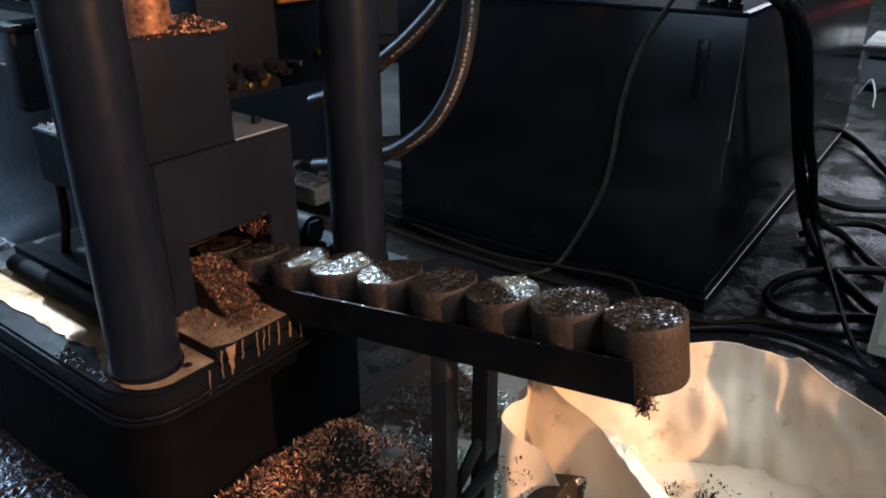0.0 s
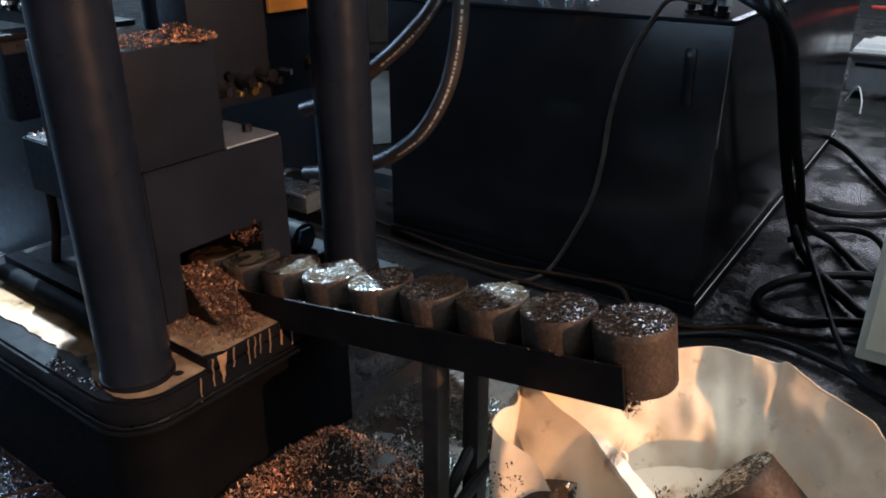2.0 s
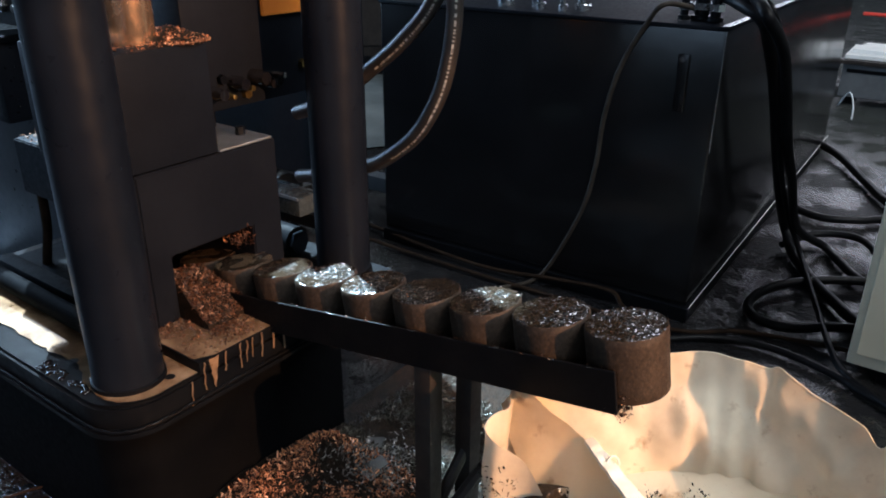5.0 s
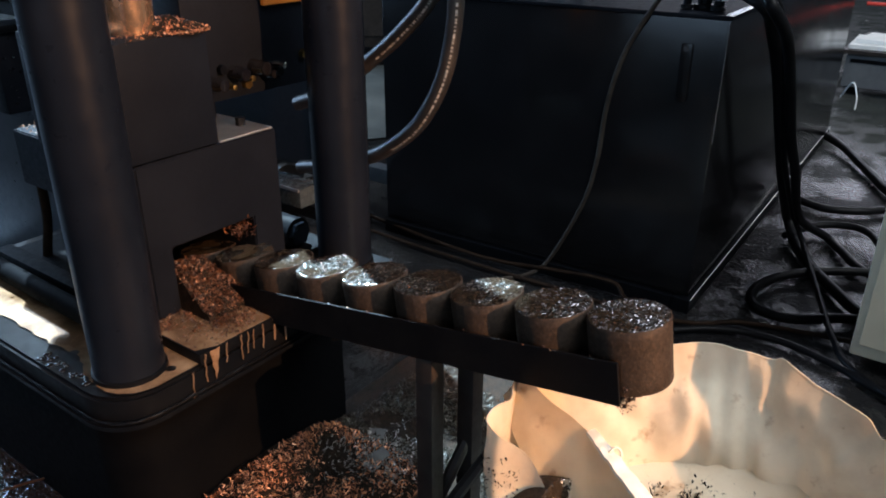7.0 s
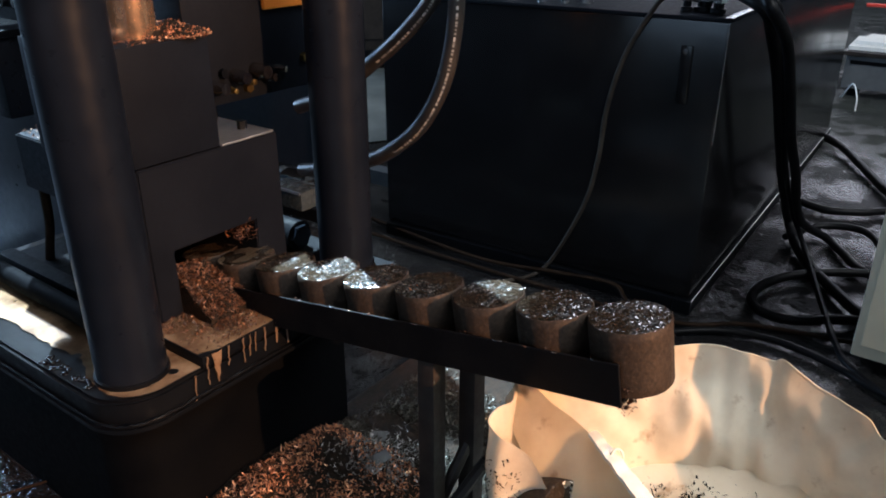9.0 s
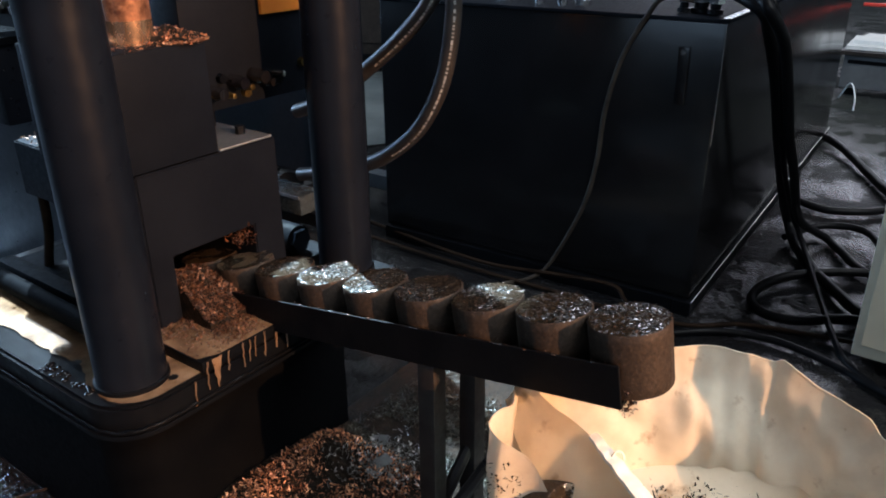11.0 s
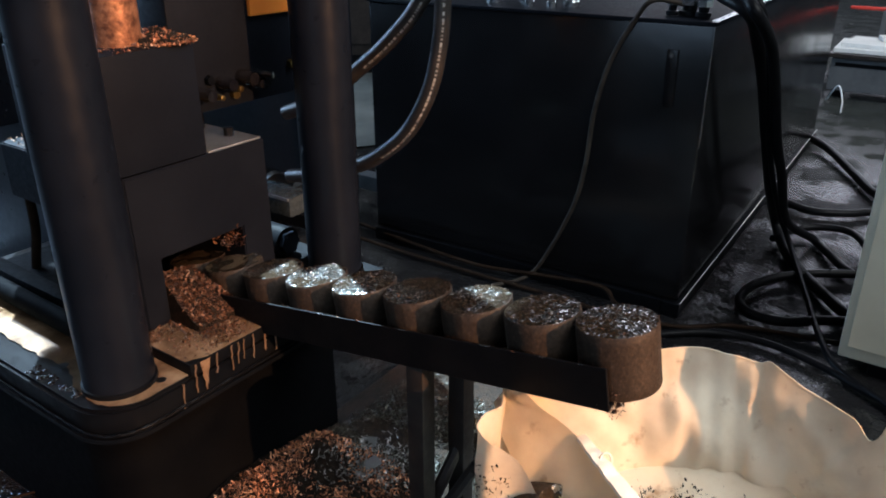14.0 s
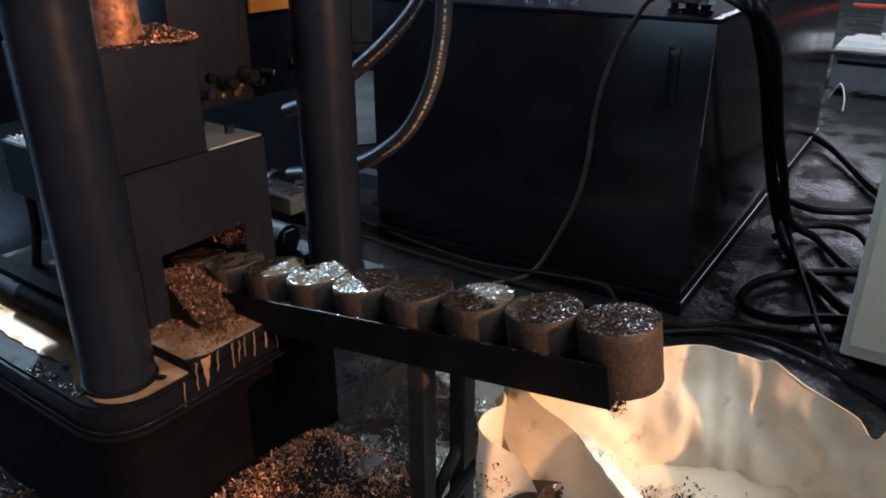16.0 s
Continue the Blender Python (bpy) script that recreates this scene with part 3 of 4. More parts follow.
    # bright line at the second column's left edge, made as a chrome rod
    part("guide_rod", bar((-1.474, 1.42, 0.42), (-1.474, 1.42, 0.789), 0.003), CHROME, p, "thin chrome rod drawing the highlight on the column's edge", True)
    part("spill_bar", bar((-1.96, 0.752, 0.444), (-1.38, 0.744, 0.444), 0.024, 28), BASEM, p, "round black retaining bar", True)
    # two blocks added to cover plate that would otherwise gleam pale
    part("bar_backing", box((-2.02, 0.778, 0.4185), (-1.40, 0.822, 0.468), 0.008), BASEM, p, "low black block added to darken the plate behind the bar", True)
    part("rear_block", box((-2.02, 0.8225, 0.4185), (-1.70, 1.18, 0.452), 0.006), BASEM, p, "low black block added to darken the base", True)
    part("low_guard", box((-3.6, 1.20, 0.03), (-1.95, 1.215, 0.78), 0.004), COLUMN, p, "low dark sheet guard behind the base", True)
    for x in (-3.5, -2.05):
        part("guard_post", box((x - 0.02, 1.2155, 0.0), (x + 0.02, 1.25, 0.8), 0.003), OILY, p)
    part("orange_guard", box((-1.508, 1.303, 1.062), (-1.496, 1.50, 1.35), 0.003), ORANGE, p, "orange painted steel guard")
    # tubes added over the plate to darken it and leave thin glints
    for y, r in ((1.245, 0.034), (1.335, 0.042)):
        part("return_pipe", bar((-1.95, y, 0.4185 + r), (-1.475, y, 0.4185 + r), r, 20), OILY, p, "oily black tube added to cover the lit plate", True)
        part("pipe_cap", bar((-1.475, y, 0.4185 + r), (-1.462, y, 0.4185 + r), r * 0.8, 6), COLUMN, p)
    # side frame seen past the front columns
    part("frame_post", box((-2.36, 1.16, 0.0), (-2.28, 1.24, 1.6), 0.005), OILY, p, "square black frame post")
    part("frame_rail", box((-2.75, 1.0, 1.02), (-1.98, 1.07, 1.12), 0.005), OILY, p, "black frame rail")
    for x, z in ((-2.04, 1.07), (-2.14, 1.07), (-2.3, 1.07)):
        part("frame_bolt", turned([(0, 0), (0.018, 0), (0.018, 0.014), (0.011, 0.016), (0.011, 0.03), (0, 0.03)], 6, m=pose(x, 0.999, z, 90, 0, 0)), CHROME, p)
    part("side_plate", box((-2.17, 0.93, 0.775), (-2.10, 1.30, 0.985), 0.006), DIE, p, "black side plate behind the die", True)
    part("side_plate_cap", box((-2.19, 0.92, 0.9855), (-2.085, 1.31, 1.003), 0.004), OILY, p)
    part("side_rod", bar((-2.092, 1.003, 0.70), (-2.092, 1.003, 0.985), 0.006), COLUMN, p, "thin upright rod", True)
    part("drain_pipe", tube([(-1.86, 0.86, 0.68), (-1.88, 0.865, 0.56), (-1.90, 0.86, 0.48), (-1.91, 0.855, 0.425)], 0.012, 12), RUSTCABLE, p, "brown drain pipe", True)
    rnd = random.Random(19)
    for _ in range(16):
        y, z = rnd.uniform(0.94, 1.02), rnd.uniform(0.79, 0.97)
        part("oil_bead", turned([(0.0035, 0), (0.003, 0.002), (0, 0.003)], 8, m=pose(-2.0995, y, z, 0, 90, 0)), OILGLOSS, p, smooth=True)
    tray = part("drip_tray", box((-1.93, 1.56, 0.405), (-1.70, 1.66, 0.470), 0.008), SHEETM, p, "wet sheet-metal drip tray tinted pale blue for cold light", True)
    part("tray_lip", box((-1.93, 1.553, 0.462), (-1.70, 1.5595, 0.472), 0.002), MACHINED, tray)
    part("tray_bracket", box((-1.90, 1.60, 0.36), (-1.64, 1.64, 0.4045), 0.003), OILY, p)
    part("tray_post", box((-1.84, 1.60, 0.0), (-1.80, 1.64, 0.3595), 0.003), OILY, p)
    return p, ram


PRESS, RAM = press()


def press_chips():
    rnd = random.Random(3)
    # chips heaped beside the ram on the feed block
    bm = turned([(0.0, 0.030), (0.012, 0.026), (0.024, 0.020), (0.036, 0.013), (0.05, 0.008), (0.065, 0.004), (0.08, -0.001)], 36)
    for v in bm.verts:
        v.co.z += 0.012 * noise.noise(v.co * 55) * (1 if v.co.z > 0 else 0)
    heap = solid("chip_mound", bm, CHIPGROUND, MACHINE @ pose(-1.455, 1.005, 1.046), "small heap of coppery chips beside the ram", "metal chips", smooth=True)
    spots = []
    for _ in range(1400):
        r, a = 0.085 * math.sqrt(rnd.random()), rnd.uniform(0, 6.28)
        spots.append((r * math.cos(a), r * math.sin(a) * 0.9, max(0.0, 0.028 * (1 - r / 0.065))))
    for _ in range(300):
        spots.append((rnd.uniform(-0.12, 0.07), rnd.uniform(-0.2, 0.03), 0.0))
    curls("chip_curl", spots, WARMCHIP, heap, size=(0.003, 0.009), seed=4)
    # wedge of chips spilling out of the slot
    bm = bmesh.new()
    n = 18
    grid = []
    for i in range(n + 1):
        row = []
        for j in range(n + 1):
            s, t = i / n, j / n
            x = FACE - 0.03 + 0.125 * t
            y = 0.887 + (0.085 + 0.05 * t) * s
            z = 0.447 + (0.098 * (1 - t) ** 1.1) * (1 - 0.12 * s) + 0.012
            z += 0.008 * noise.noise(Vector((x, y, z)) * 45)
            row.append(bm.verts.new((x, y, z)))
        grid.append(row)
    for i in range(n):
        for j in range(n):
            bm.faces.new((grid[i][j], grid[i + 1][j], grid[i + 1][j + 1], grid[i][j + 1]))
    border = [e for e in bm.edges if e.is_boundary]
    out = bmesh.ops.extrude_edge_only(bm, edges=border)["geom"]
    for g in out:
        if isinstance(g, bmesh.types.BMVert):
            g.co.z = 0.4475
    wedge = solid("chip_wedge", bm, CHIPGROUND, MACHINE, "reddish-brown chips spilling from the outlet slot", "metal chips")
    spots = []
    for _ in range(2600):
        s, t = rnd.random(), rnd.random()
        spots.append((FACE - 0.03 + 0.125 * t, 0.887 + (0.085 + 0.05 * t) * s, 0.459 + (0.098 * (1 - t) ** 1.1) * (1 - 0.12 * s)))
    curls("chip_curl", spots, CHIPS, wedge, size=(0.003, 0.010), seed=6)
    # chips lying on the outlet plate and in the slot's top corner
    spots = []
    for _ in range(1000):
        spots.append((rnd.gauss(-1.265, 0.035), rnd.gauss(0.93, 0.05), 0.447))
    for _ in range(350):
        spots.append((rnd.uniform(-1.39, -1.33), rnd.uniform(0.80, 0.9), 0.447))
    spots = [s for s in spots if -1.385 < s[0] < -1.2 and 0.80 < s[1] < 1.09]
    curls("plate_chips", spots, CHIPS, None, "loose copper-brown chips on the outlet plate", "metal chips", (0.004, 0.014), 8, MACHINE)
    spots = []
    for _ in range(260):
        spots.append((FACE + rnd.uniform(-0.05, 0.004), rnd.uniform(1.06, 1.112), rnd.uniform(0.555, 0.603)))
    curls("slot_chips", spots, CHIPS, PRESS, "chips caked in the slot's corner", "", (0.005, 0.014), 9)
    spots = [(rnd.uniform(-1.7, -1.39), rnd.uniform(0.83, 0.90), 0.801) for _ in range(120)] + [(rnd.uniform(-1.87, -1.7), rnd.uniform(0.83, 1.0), 0.801) for _ in range(260)]
    curls("die_chips", spots, CHIPS, None, "stray wet chips on the die top", "metal chips", (0.004, 0.012), 10, MACHINE)


press_chips()


# ================= outlet rail and briquettes =================
def rail():
    r = thing("outlet_rail", RAIL, "black oily steel chute carrying the row of briquettes", "chute")
    x0, x1 = -1.03, 0.013
    part("rail_floor", box((x0, -0.078, -0.1225), (x1, 0.078, -0.1165), 0.001), RAILM, r)
    part("side_lip", box((x0, -0.0835, -0.1235), (x1 + 0.002, -0.078, -0.046), 0.0015), RAILM, r, "near side lip, worn along its top")
    rnd = random.Random(12)
    for x in (-0.62, -0.40, -0.213, -0.10, -0.03):
        w = rnd.uniform(0.004, 0.012)
        part("bright_nick", box((x - w, -0.084, -0.0465), (x + w, -0.079, -0.0450), 0.0005), CHROME, r)
    inv = RAIL.inverted()
    # trestle of square tube under the rail, upright on the floor
    for lx, ly, mat in ((-0.392, -0.055, GREYTUBE), (-0.372, 0.060, GREYTUBE)):
        top = RAIL @ Vector((lx, ly, -0.1235))
        ob = part("leg", box((-0.02, -0.02, -top.z), (0.02, 0.02, 0.0), 0.003), mat, r, "upright square-tube leg", True)
        ob.matrix_basis = inv @ Matrix.Translation(top) @ pose(0, 0, 0, 0, 0, -36)
    p = RAIL @ Vector((-0.39, 0.0, -0.1235))
    a, b = RAIL @ Vector((-0.392, -0.055, -0.1235)), RAIL @ Vector((-0.372, 0.060, -0.1235))
    bm = bar((a.x, a.y, 0.09), (b.x, b.y, 0.24), 0.014, 8)
    bar((a.x + 0.03, a.y - 0.0, 0.10), (a.x + 0.16, a.y + 0.02, 0.30), 0.014, 8, bm)
    ob = part("brace", bm, GREYTUBE, r, "slanting brace between the legs")
    ob.matrix_basis = inv
    spots = []
    for _ in range(420):
        spots.append((rnd.uniform(-0.93, 0.012), rnd.choice((-1, 1)) * rnd.uniform(0.060, 0.077), -0.116))
    for _ in range(340):
        spots.append((rnd.gauss(0.016, 0.007), rnd.uniform(-0.082, 0.05), -0.118 - abs(rnd.gauss(0, 0.010)) + 0.02 * (rnd.random() < 0.3)))
    for _ in range(25):
        spots.append((rnd.uniform(-0.75, 0.01), rnd.gauss(-0.081, 0.002), -0.045))
    curls("rail_chips", spots, DULLCHIP, r, "oily chips along the rail", "", (0.003, 0.010), 14)
    return r


rail()


def briquette_mesh(seed, material=None, relief=0.0010):
    """A pressed slug, slightly ragged at its rims, with pits and small burrs; its origin is at the top's centre."""
    rnd = random.Random(seed)
    R, seg = DIA / 2 - 0.0012, 64
    prof = [(0.0, 0.0), (0.02, 0.0), (0.04, 0.0), (0.056, 0.0), (0.064, 0.0), (R - 0.0018, -0.0004), (R, -0.003), (R + 0.0003, -0.02), (R, -0.045), (R, -0.07), (R, -0.095),
            (R, -TALL + 0.005), (R - 0.002, -TALL), (0.05, -TALL), (0.0, -TALL)]
    bm = turned(prof, seg)
    off = Vector((seed * 3.7, seed * 1.3, 0))
    for v in bm.verts:
        k = noise.noise((v.co + off) * 70)
        rad = Vector((v.co.x, v.co.y, 0))
        if rad.length > 0.05:
            rad.normalize()
            v.co += rad * (0.0009 * k - 0.0004)
        if v.co.z > -0.001:
            v.co.z += relief * noise.noise((v.co + off) * 30)
        if v.co.z < -TALL + 0.001 and rad.length > 0.5:
            v.co.z += 0.003 * max(0, k)
    me = mesh_of("briquette", bm, material or BRIQ, True)
    me.materials.append(BRIQSIDE)
    for f in me.polygons:
        f.material_index = 0 if abs(f.normal.z) > 0.75 else 1
    return me


def burr_mesh(seed):
    rnd = random.Random(seed)
    verts, faces = [], []
    for _ in range(90):
        a = rnd.uniform(0, 6.28)
        low = rnd.random() < 0.35
        z = -TALL + 0.003 if low else -0.001
        r = DIA / 2 - rnd.uniform(0.0005, 0.004)
        p = Vector((r * math.cos(a), r * math.sin(a), z))
        d = Vector((math.cos(a + rnd.uniform(-1.2, 1.2)), math.sin(a + rnd.uniform(-1.2, 1.2)), rnd.uniform(-0.3, 0.9) if not low else rnd.uniform(-0.1, 0.4)))
        d *= rnd.uniform(0.0012, 0.004)
        w = Vector((-math.sin(a), math.cos(a), 0.3)) * rnd.uniform(0.0006, 0.0016)
        i = len(verts)
        verts += [tuple(p - w), tuple(p + w), tuple(p + d)]
        faces.append((i, i + 1, i + 2))
    for _ in range(60):
        r, a = 0.066 * math.sqrt(rnd.random()), rnd.uniform(0, 6.28)
        p = Vector((r * math.cos(a), r * math.sin(a), 0.0008))
        e = Euler((rnd.uniform(-0.5, 0.5), rnd.uniform(-0.5, 0.5), rnd.uniform(0, 6.28))).to_matrix()
        i = len(verts)
        s = rnd.uniform(0.001, 0.0032)
        verts += [tuple(p + e @ Vector((-s, -s * 0.4, 0))), tuple(p + e @ Vector((s, -s * 0.4, 0))), tuple(p + e @ Vector((0.3 * s, s * 0.6, 0.0006)))]
        faces.append((i, i + 1, i + 2))
    me = bpy.data.meshes.new("burr_fringe")
    me.from_pydata(verts, [], faces)
    me.materials.append(DULLCHIP)
    return me


SLUGS = [briquette_mesh(s) for s in range(4)]
FRESH_SLUG = briquette_mesh(7, FRESH, 0.0002)
BURRS = [burr_mesh(s) for s in range(4)]


def slug_place(index, turn=0.0):
    """Where the briquette number index of the run stands; 8 is the outermost."""
    return RAIL @ pose((index - 8) * PITCH, 0, 0, 0, 0, turn)


def briquette(k, m, label, group="briquettes on the rail"):
    b = thing("briquette", m, label, "briquette", group)
    body = new("slug", SLUGS[k % 4])
    body.parent = b
    burr = new("burr_fringe", BURRS[(k + 1) % 4])
    burr.parent = b
    tagged(burr, "torn chip ends round the rim", kind="stuff")
    return b


ROW = []
for i in range(-1, 9):
    text = "oily brown-grey briquette of pressed steel chips standing on the rail"
    if i == 8:
        text = "pressed steel-chip briquette that tips off the rail into the bag"
    if i < 1:
        text = "fresh brown briquette of pressed chips leaving the die slot"
    slug = briquette(i + 1, slug_place(i, 67 * i), text)
    if i < 1:
        slug.children[0].data = FRESH_SLUG
    ROW.append((i, slug))


def chip_clump(seed, label):
    rnd = random.Random(seed)
    ob = curls("chip_clump", [(rnd.gauss(0, 0.005), rnd.gauss(0, 0.004), rnd.uniform(-0.035, 0.0)) for _ in range(70)], DULLCHIP, None, label, "metal chips", (0.006, 0.016), seed)
    return tagged(ob, label, "metal chips", "clumps at the rail end")


CLUMPS = [chip_clump(61, "matted clump of oily chips falling from the rail end"), chip_clump(62, "small matted clump of chips shed after the briquette")]


# ================= tank =================
def tank():
    t = thing("hydraulic_tank", MACHINE @ pose(-0.705, 2.389, 0, 0, 0, 2.3) @ pose(0.705, -2.389, 0), "large black glossy hydraulic oil tank on a low skid", "tank")
    x0, x1, y0, y1, z0, z1 = -2.01, -0.705, 2.389, 5.06, 0.055, 0.975
    part("tank_body", box((x0, y0, z0), (x1, y1, z1), 0.006), TANK, t, "black glossy welded tank", True)
    part("tank_lid", box((x0 - 0.004, y0 - 0.010, z1 + 0.001), (x1 + 0.010, y1 + 0.01, z1 + 0.013), 0.003), DIE, t, "flanged lid with a bare worn rim", True)
    part("edge_strip", box((x1 - 0.012, y0 - 0.012, z1 + 0.0135), (x1 + 0.011, y1, z1 + 0.016), 0.001), CHROME, t, "worn bright lid edge")
    # highlight along the skid's upper edge, painted as a thin white strip
    bm = box((x1 + 0.013, y0 - 0.02, 0.0545), (x1 + 0.0155, y1, 0.0575), 0.0006)
    part("skid_flange", bm, PAPER, t, "white strip drawing the highlight on the skid edge")
    part("skid", box((x1 - 0.05, y0 - 0.02, 0.0), (x1 + 0.012, y1, 0.0515), 0.003), OILY, t, "black steel skid channel")
    part("skid", box((x0, y0 - 0.018, 0.0), (x1 - 0.052, y0 + 0.05, 0.0515), 0.003), OILY, t)
    part("corner_edge", box((x1 + 0.0005, y0 - 0.0035, 0.60), (x1 + 0.0035, y0 - 0.0005, z1), 0.0008), CHROME, t, "corner edge worn to bright metal")
    # filler, breather and valve stubs on the lid
    for x, y, r, h in ((-0.862, 2.47, 0.013, 0.16), (-0.817, 2.50, 0.022, 0.20), (-0.765, 2.47, 0.016, 0.16)):
        s = part("pipe_stub", turned([(0, 0), (r * 1.5, 0), (r * 1.5, 0.012), (r, 0.014), (r, h), (0, h)], 20), OILY, t, "upright oily pipe stub", True, pose(x, y, z1 + 0.0165))
        part("hex_nut", turned([(r, 0.03), (r * 1.6, 0.03), (r * 1.6, 0.05), (r, 0.05)], 6), CHROME, s)
    for x, y, r in ((-1.52, 2.50, 0.03), (-1.40, 2.52, 0.025), (-1.36, 2.46, 0.018), (-1.22, 2.50, 0.03), (-1.27, 2.45, 0.016)):
        part("lid_fitting", turned([(0, 0), (r, 0), (r, 0.02), (r * 0.7, 0.024), (r * 0.7, 0.05), (0, 0.055)], 12), CHROME, t, "greasy lid fitting", True, pose(x, y, z1 + 0.0135))
    # raised strip on the front, added in place of vertical reflections in the paint
    g = part("sight_gauge", box((-0.835, y0 - 0.016, 0.72), (-0.80, y0 - 0.001, 0.90), 0.004), TANK, t, "narrow raised strip standing in for vertical reflections", True)
    part("gauge_bolt", turned([(0, 0), (0.009, 0), (0.009, 0.007), (0, 0.007)], 6, m=pose(-0.8175, y0 - 0.017, 0.885, 90, 0, 0)), CHROME, g)
    return t


tank()


# ================= hoses and cables =================
def hydraulic_hose(points, r, label):
    h = thing("hydraulic_hose", MACHINE, label, "hose", "hydraulic hoses")
    part("hose_body", tube(points, r, 16), RUBBER, h, "", True)
    return h


H1 = hydraulic_hose([(-1.75, 1.62, 0.52), (-1.60, 1.61, 0.56), (-1.423, 1.60, 0.625), (-1.318, 1.60, 0.69), (-1.245, 1.60, 0.758), (-1.185, 1.60, 0.855), (-1.152, 1.60, 0.956),
                     (-1.135, 1.60, 1.094), (-1.14, 1.60, 1.35), (-1.20, 1.60, 1.7)], 0.0215, "thick black hydraulic hose with faded white print")
H2 = hydraulic_hose([(-1.70, 1.58, 0.74), (-1.55, 1.58, 0.80), (-1.409, 1.60, 0.905), (-1.30, 1.60, 0.99), (-1.204, 1.60, 1.089), (-1.12, 1.60, 1.25), (-1.08, 1.60, 1.6)], 0.0215,
                    "thick black hydraulic hose with faded white print")


def hose_print(h, points, offset, first, last):
    """Unreadable print: small pale bars along the hose's face."""
    rnd = random.Random(21)
    line = smooth_path(points, 40)
    lengths = [0.0]
    for p, q in zip(line, line[1:]):
        lengths.append(lengths[-1] + (q - p).length)
    bm = bmesh.new()
    s = first
    while s < last:
        w = rnd.choice((0.003, 0.004, 0.005, 0.009))
        k = next((i for i, d in enumerate(lengths) if d > s), len(line) - 2)
        d = (line[min(k + 1, len(line) - 1)] - line[k - 1]).normalized()
        nrm = Vector((offset[0], offset[1], offset[2]))
        nrm = (nrm - d * nrm.dot(d)).normalized()
        c = line[k] + nrm * 0.0219
        side = d.cross(nrm) * 0.0028
        f = [bm.verts.new(c + d * (w / 2) * a + side * b) for a, b in ((-1, -1), (1, -1), (1, 1), (-1, 1))]
        bm.faces.new(f)
        s += w + rnd.choice((0.0025, 0.003, 0.007))
    part("hose_print", bm, LETTER, h, "row of small pale print bars")


HP1 = [(-1.423, 1.60, 0.625), (-1.318, 1.60, 0.69), (-1.245, 1.60, 0.758), (-1.185, 1.60, 0.855), (-1.152, 1.60, 0.956), (-1.135, 1.60, 1.094), (-1.14, 1.60, 1.35)]
hose_print(H1, HP1, (0.8, -0.9, -0.25), 0.03, 0.60)
hose_print(H2, [(-1.409, 1.60, 0.905), (-1.30, 1.60, 0.99), (-1.204, 1.60, 1.089), (-1.12, 1.60, 1.25)], (0.6, -1.0, -0.5), 0.02, 0.3)


def cable(points, r, label, material=None, group="cables by the tank"):
    return solid("cable", tube(points, r, 10), material or CABLE, MACHINE, label, "cable", group, smooth=True)


cable([(-0.80, 2.60, 1.06), (-0.70, 2.42, 1.06), (-0.60, 2.36, 1.02), (-0.60, 2.483, 0.938), (-0.60, 2.653, 0.773), (-0.60, 2.832, 0.542), (-0.60, 3.049, 0.288), (-0.60, 3.25, 0.10),
       (-0.532, 3.146, 0.03), (-0.426, 2.96, 0.025), (-0.316, 2.808, 0.025), (-0.18, 2.652, 0.025), (0.1, 2.5, 0.025)], 0.021, "thick black power cable looped down from the tank top")
cable([(-0.76, 2.58, 1.08), (-0.64, 2.35, 1.09), (-0.55, 2.20, 1.05), (-0.52, 2.311, 0.951), (-0.52, 2.452, 0.80), (-0.52, 2.599, 0.61), (-0.52, 2.775, 0.447), (-0.53, 3.10, 0.16),
       (-0.45, 3.30, 0.03), (-0.371, 3.194, 0.025), (-0.242, 3.033, 0.025), (0.05, 2.95, 0.025)], 0.017, "thick black power cable looped down from the tank top")
cable([(-0.72, 2.60, 1.07), (-0.60, 2.40, 1.06), (-0.56, 2.44, 0.95), (-0.56, 2.60, 0.72), (-0.56, 2.80, 0.45), (-0.56, 3.1, 0.18), (-0.52, 3.13, 0.08), (-0.359, 2.729, 0.04), (-0.244, 2.427, 0.03),
       (-0.155, 2.29, 0.02), (0.1, 2.1, 0.02)], 0.010, "thin dark cable hanging beside the tank")
cable([(-0.1, 3.02, 0.03), (-0.242, 3.033, 0.03), (-0.432, 2.896, 0.03), (-0.532, 2.735, 0.028), (-0.547, 2.587, 0.025), (-0.488, 2.501, 0.025), (-0.379, 2.508, 0.025), (-0.226, 2.619, 0.025), (0.1, 2.75, 0.025)],
      0.017, "heavy black hose coiled on the wet floor")
cable([(-0.592, 3.21, 0.03), (-0.499, 3.392, 0.04), (-0.35, 3.424, 0.05), (-0.252, 3.281, 0.05), (-0.20, 3.033, 0.04), (-0.1, 2.8, 0.03)], 0.015, "heavy black hose coiled on the wet floor")
cable([(-0.90, 5.0, 0.03), (-0.821, 4.881, 0.05), (-0.664, 4.71, 0.04), (-0.453, 4.309, 0.03), (-0.316, 4.045, 0.03), (0.0, 3.6, 0.03)], 0.022, "black hose lying on the floor behind the tank")
cable([(-0.70, 3.72, 0.03), (-0.532, 3.657, 0.025), (-0.379, 3.724, 0.025), (-0.282, 3.812, 0.025), (0.1, 4.0, 0.025)], 0.018, "black hose lying on the floor behind the tank")
